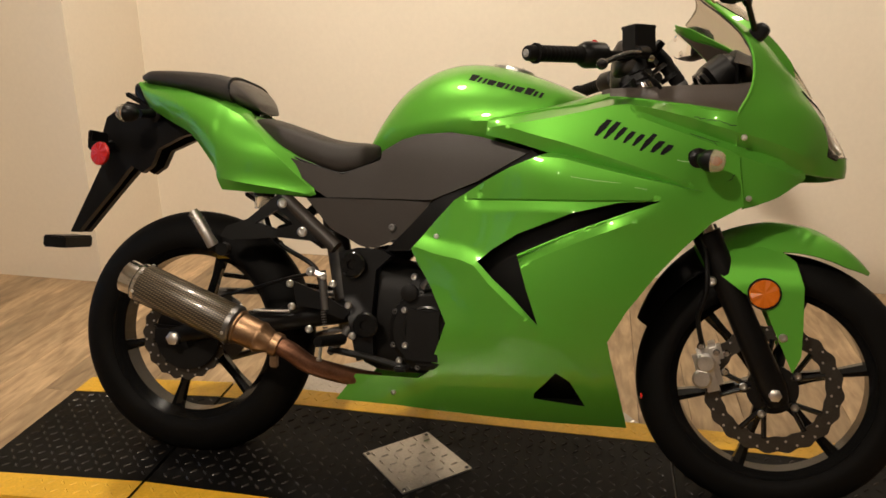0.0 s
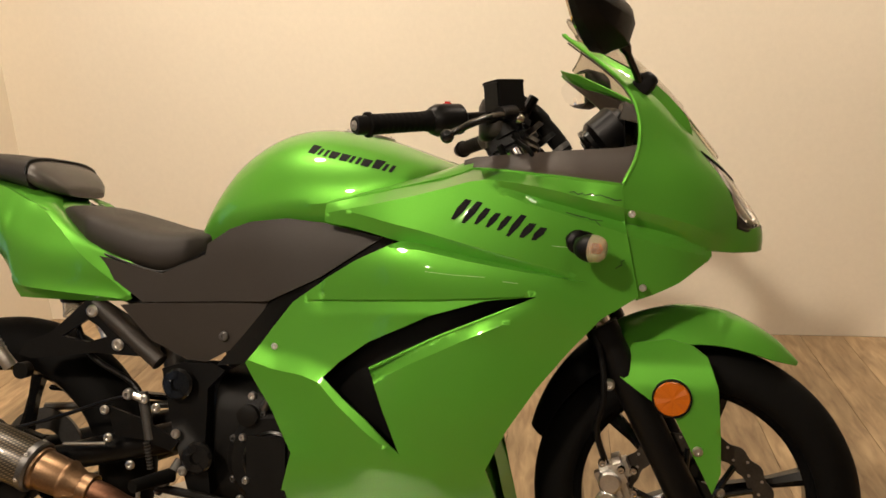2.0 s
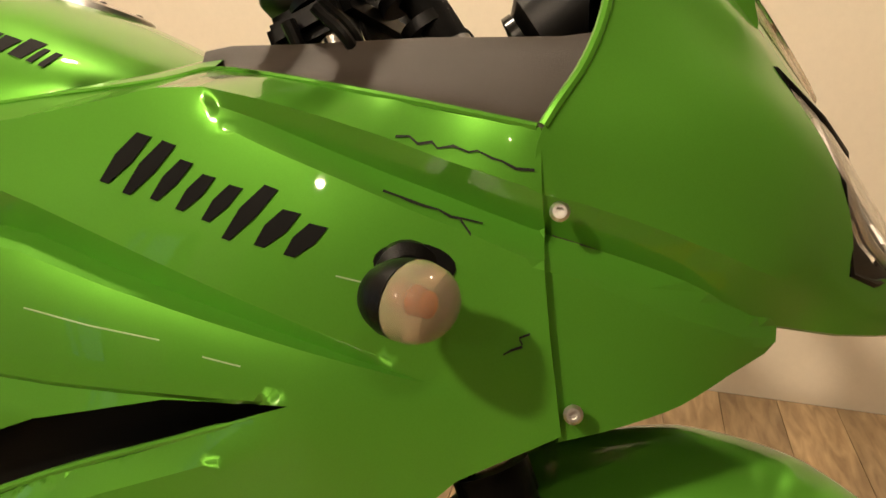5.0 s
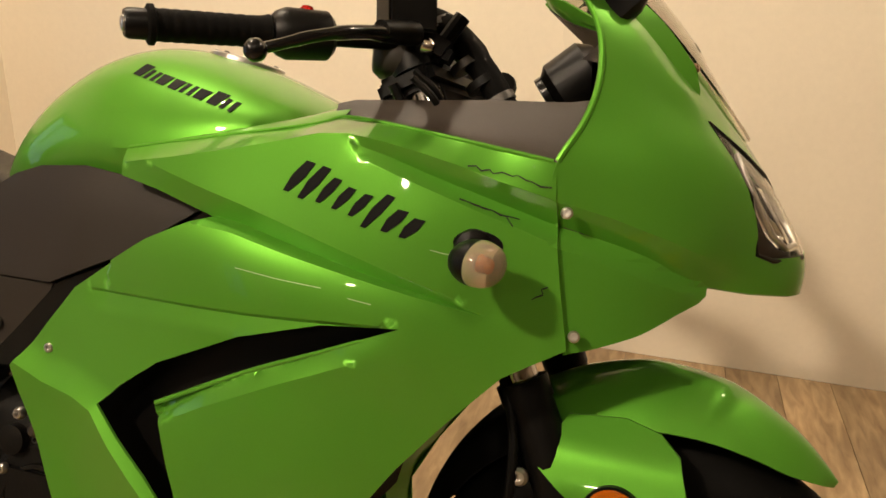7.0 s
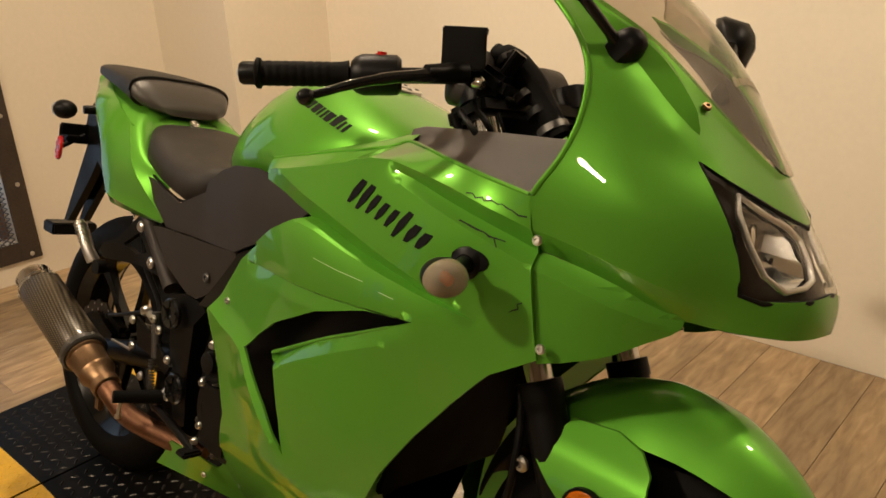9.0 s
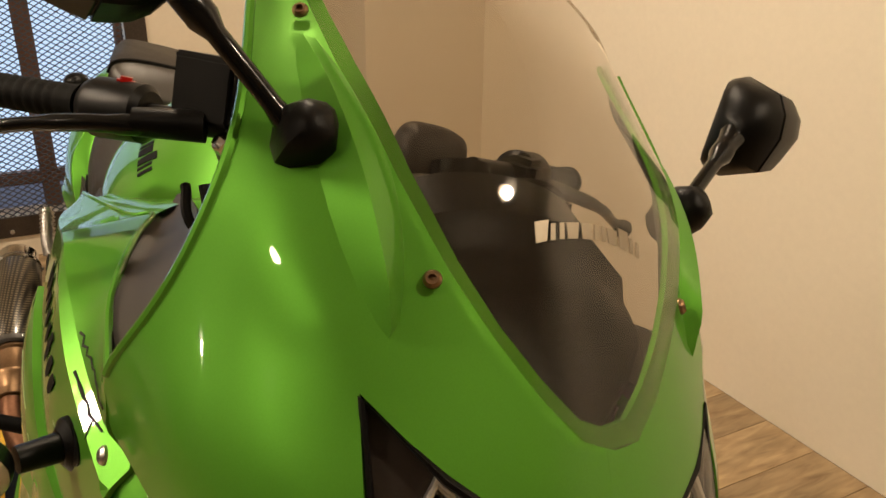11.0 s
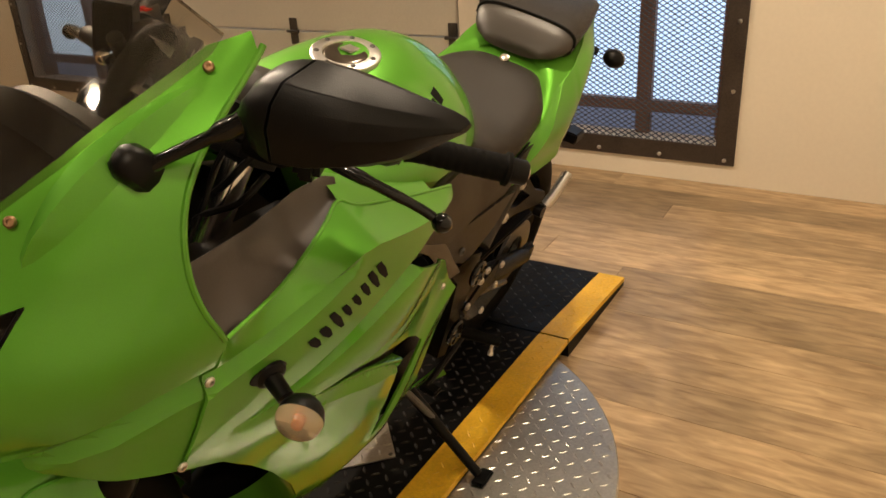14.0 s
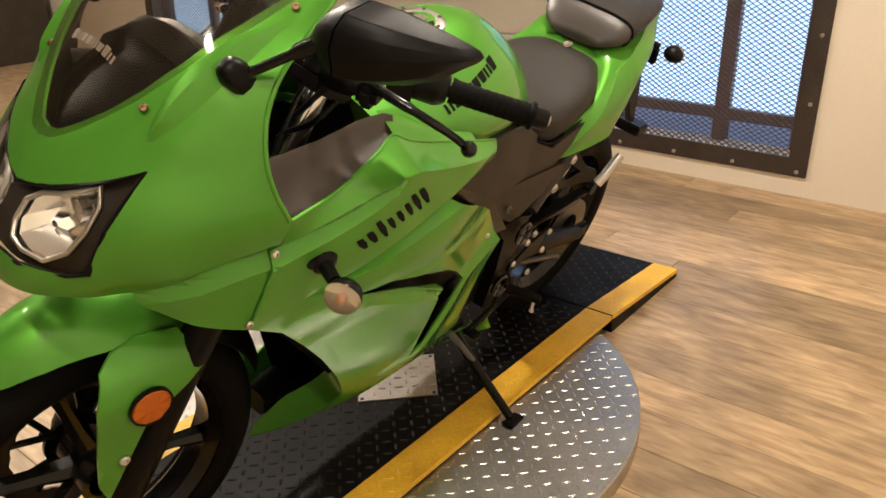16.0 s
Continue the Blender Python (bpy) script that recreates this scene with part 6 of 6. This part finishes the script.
def window(name, y0, y1, z0, z1):
    f = 0.08
    win = new(name)
    tagged(win, "window behind bolted expanded metal screen in a dark steel frame", "window", kind="structure")
    x = REAR + 0.001
    for nm, a, b, c, d in (("frame_post", y0 - f, y0, z0 - f, z1 + f), ("frame_post", y1, y1 + f, z0 - f, z1 + f), ("frame_rail", y0, y1, z0 - f, z0), ("frame_rail", y0, y1, z1, z1 + f)):
        part(nm, box((0.012, b - a, d - c), (x + 0.006, (a + b) / 2, (c + d) / 2), 0.002), FRAMEM, win, "dark rusty steel flat frame")
    stuff("mesh", mesh_screen(y0 - 0.005, y1 + 0.005, z0 - 0.005, z1 + 0.005, x - 0.004), MESHM, win, "grey expanded metal mesh")
    for k in range(5):
        yy = y0 - f / 2 + (y1 - y0 + f) * k / 4
        part("bolt", bolt((x + 0.012, yy, z0 - f * 0.72), (1, 0, 0), 0.009, 0.006), ALU, win)
    for k in range(1, 7):
        zz = z0 - f / 2 + (z1 - z0 + f) * k / 6
        for yy in (y1 + f * 0.62, y0 - f * 0.62):
            part("bolt", bolt((x + 0.012, yy, zz), (1, 0, 0), 0.009, 0.006), ALU, win)
    # wooden sash behind the screen
    xs = REAR - 0.10
    w = y1 - y0
    for a, b in ((y0, y0 + 0.11), (y0 + 0.63 * w, y0 + 0.63 * w + 0.065), (y1 - 0.03, y1)):
        part("sash_post", box((0.05, b - a, z1 - z0), (xs, (a + b) / 2, (z0 + z1) / 2), 0.006), RUSTWOOD, win)
    part("sash_rail", box((0.05, w, 0.05), (xs + 0.002, (y0 + y1) / 2, z0 + 0.125), 0.006), RUSTWOOD, win)
    part("pane", plainbox(xs - 0.03, xs - 0.024, y0, y1, z0 + 0.1, z1), DAY, win, "frosted pane bright with daylight")
    part("lower_panel", plainbox(xs - 0.03, xs - 0.022, y0, y1, z0, z0 + 0.1), DAYLOW, win, "lower pane with dim daylight put in as a weak glow")
    return win


# weak glow of the lower panes, standing in for the dimmer daylight there
DAYLOW = glow("dim_daylight_glow", (0.5, 0.58, 0.85), 0.26)
window("window_1", *WIN)
window("window_2", *WIN2)


def sectional_door():
    y0, y1, z0, z1 = DOOR
    door = new("door_1")
    tagged(door, "pale sectional overhead door with dark strap hinges, closed", "door", kind="structure")
    x = REAR - 0.07
    zs = [0.03, 0.56, 1.09, 1.62, z1]
    for a, b in zip(zs, zs[1:]):
        part("panel", box((0.045, y1 - y0 - 0.01, b - a - 0.006), (x, (y0 + y1) / 2, (a + b) / 2), 0.006), DOORP, door)
    part("seal", box((0.05, y1 - y0 - 0.01, 0.03), (x, (y0 + y1) / 2, 0.015), 0.004), RUBBER, door, "black rubber bottom seal")
    for z in (0.56, 1.09, 1.62):
        for y in (y1 - 0.06, y1 - 1.06, y0 + 0.24):
            hinge = part("hinge", box((0.008, 0.05, 0.14), (x + 0.027, y, z), 0.002), STEELD, door, "dark steel strap hinge")
            part("hinge_knuckle", tube([(x + 0.036, y - 0.04, z), (x + 0.036, y + 0.04, z)], 0.008), STEELD, hinge)
    part("side_seal", plainbox(REAR - 0.05, REAR - 0.03, y1 - 0.02, y1, 0, z1), STEELD, door)
    part("latch_arm", box((0.012, 0.1, 0.03), (x + 0.032, y1 - 0.06, 0.83), 0.003), STEELD, door, "dark steel latch arm")
    return door


sectional_door()


def shelf_unit():
    """Open shelf with dark boxes in the far corner."""
    unit = new("shelf_unit")
    unit.location = (-1.95, -6.2, 0)
    tagged(unit, "dark open shelf unit against the far wall", "shelf")
    for y in (-0.33, 0.33):
        part("side_panel", box((0.5, 0.03, 1.9), (0, y, 0.95), 0.004), CLUTTER, unit)
    for z in (0.1, 0.55, 1.0, 1.45, 1.88):
        part("shelf", box((0.5, 0.63, 0.025), (0, 0, z), 0.003), CLUTTER, unit)


shelf_unit()
BOXC = [material("cardboard", (0.3, 0.2, 0.1), 0.7, 0, 0.15), material("grey_case", (0.12, 0.12, 0.11), 0.5), material("olive_case", (0.1, 0.1, 0.03), 0.5)]
for k, (y, z, sx, sy, sz) in enumerate([(-6.3, .1125, .35, .3, .3), (-6.03, .1125, .3, .2, .25), (-6.28, .5625, .3, .25, .2), (-6.02, .5625, .3, .2, .3), (-6.25, 1.0125, .3, .3, .22), (-6.0, 1.0125, .25, .16, .28)]):
    tagged(part("storage_box", box((sx, sy, sz), (-1.95, y, z + sz / 2), 0.008), BOXC[k % 3]), "plain storage box on the dark shelf", "box", "boxes on the shelf")

for place, aim, watts, radius, beam in LAMPS:
    fix = new("ceiling_lamp")
    fix.location = (place[0], place[1], TOP)
    tagged(fix, "round recessed warm ceiling spotlight", "ceiling lamp", "ceiling lamps")
    part("bezel", turned([(0, radius + 0.03), (-0.02, radius + 0.025), (-0.03, radius + 0.005), (-0.005, radius)], (0, 0, 0), (0, 0, 1), 32, close=True), ALU, fix)
    part("bulb", turned([(-0.012, 0.0), (-0.012, radius - 0.005), (-0.004, radius - 0.002)], (0, 0, 0), (0, 0, 1), 24), BULB, fix)

# planks run across the motorcycle, in staggered rows
PW, PLN = 0.152, 1.22


def plank_mesh(length):
    bm = plainbox(0.0007, PW - 0.0007, 0.0007, length - 0.0007, -0.006, 0)
    top = [e for e in bm.edges if all(v.co.z > -0.001 for v in e.verts)]
    bmesh.ops.bevel(bm, geom=top, offset=0.0006, segments=1, affect="EDGES")
    me = bpy.data.meshes.new("plank")
    bm.to_mesh(me)
    bm.free()
    me.materials.append(WOOD)
    return me


def planks():
    rng = random.Random(4)
    meshes = {}
    x, k = REAR, 0
    while x < FRONT:
        y = LEFT + 0.0 - PLN * (1 + rng.choice((0.12, 0.37, 0.62, 0.87)))
        y1 = LEFT
        while y1 > -3.6:
            y0 = max(y, -3.6)
            L = round(y1 - y0, 3)
            if L > 0.02:
                if L not in meshes:
                    meshes[L] = plank_mesh(L)
                ob = new("plank", meshes[L])
                ob.location = (x, y0, 0)
                ob.parent = floor
            y1 = y0
            y = y0 - PLN
        x += PW
        k += 1


planks()
rest = part("far_floor", plainbox(REAR, FRONT, RIGHT, -3.602, -0.006, 0), WOOD, floor)
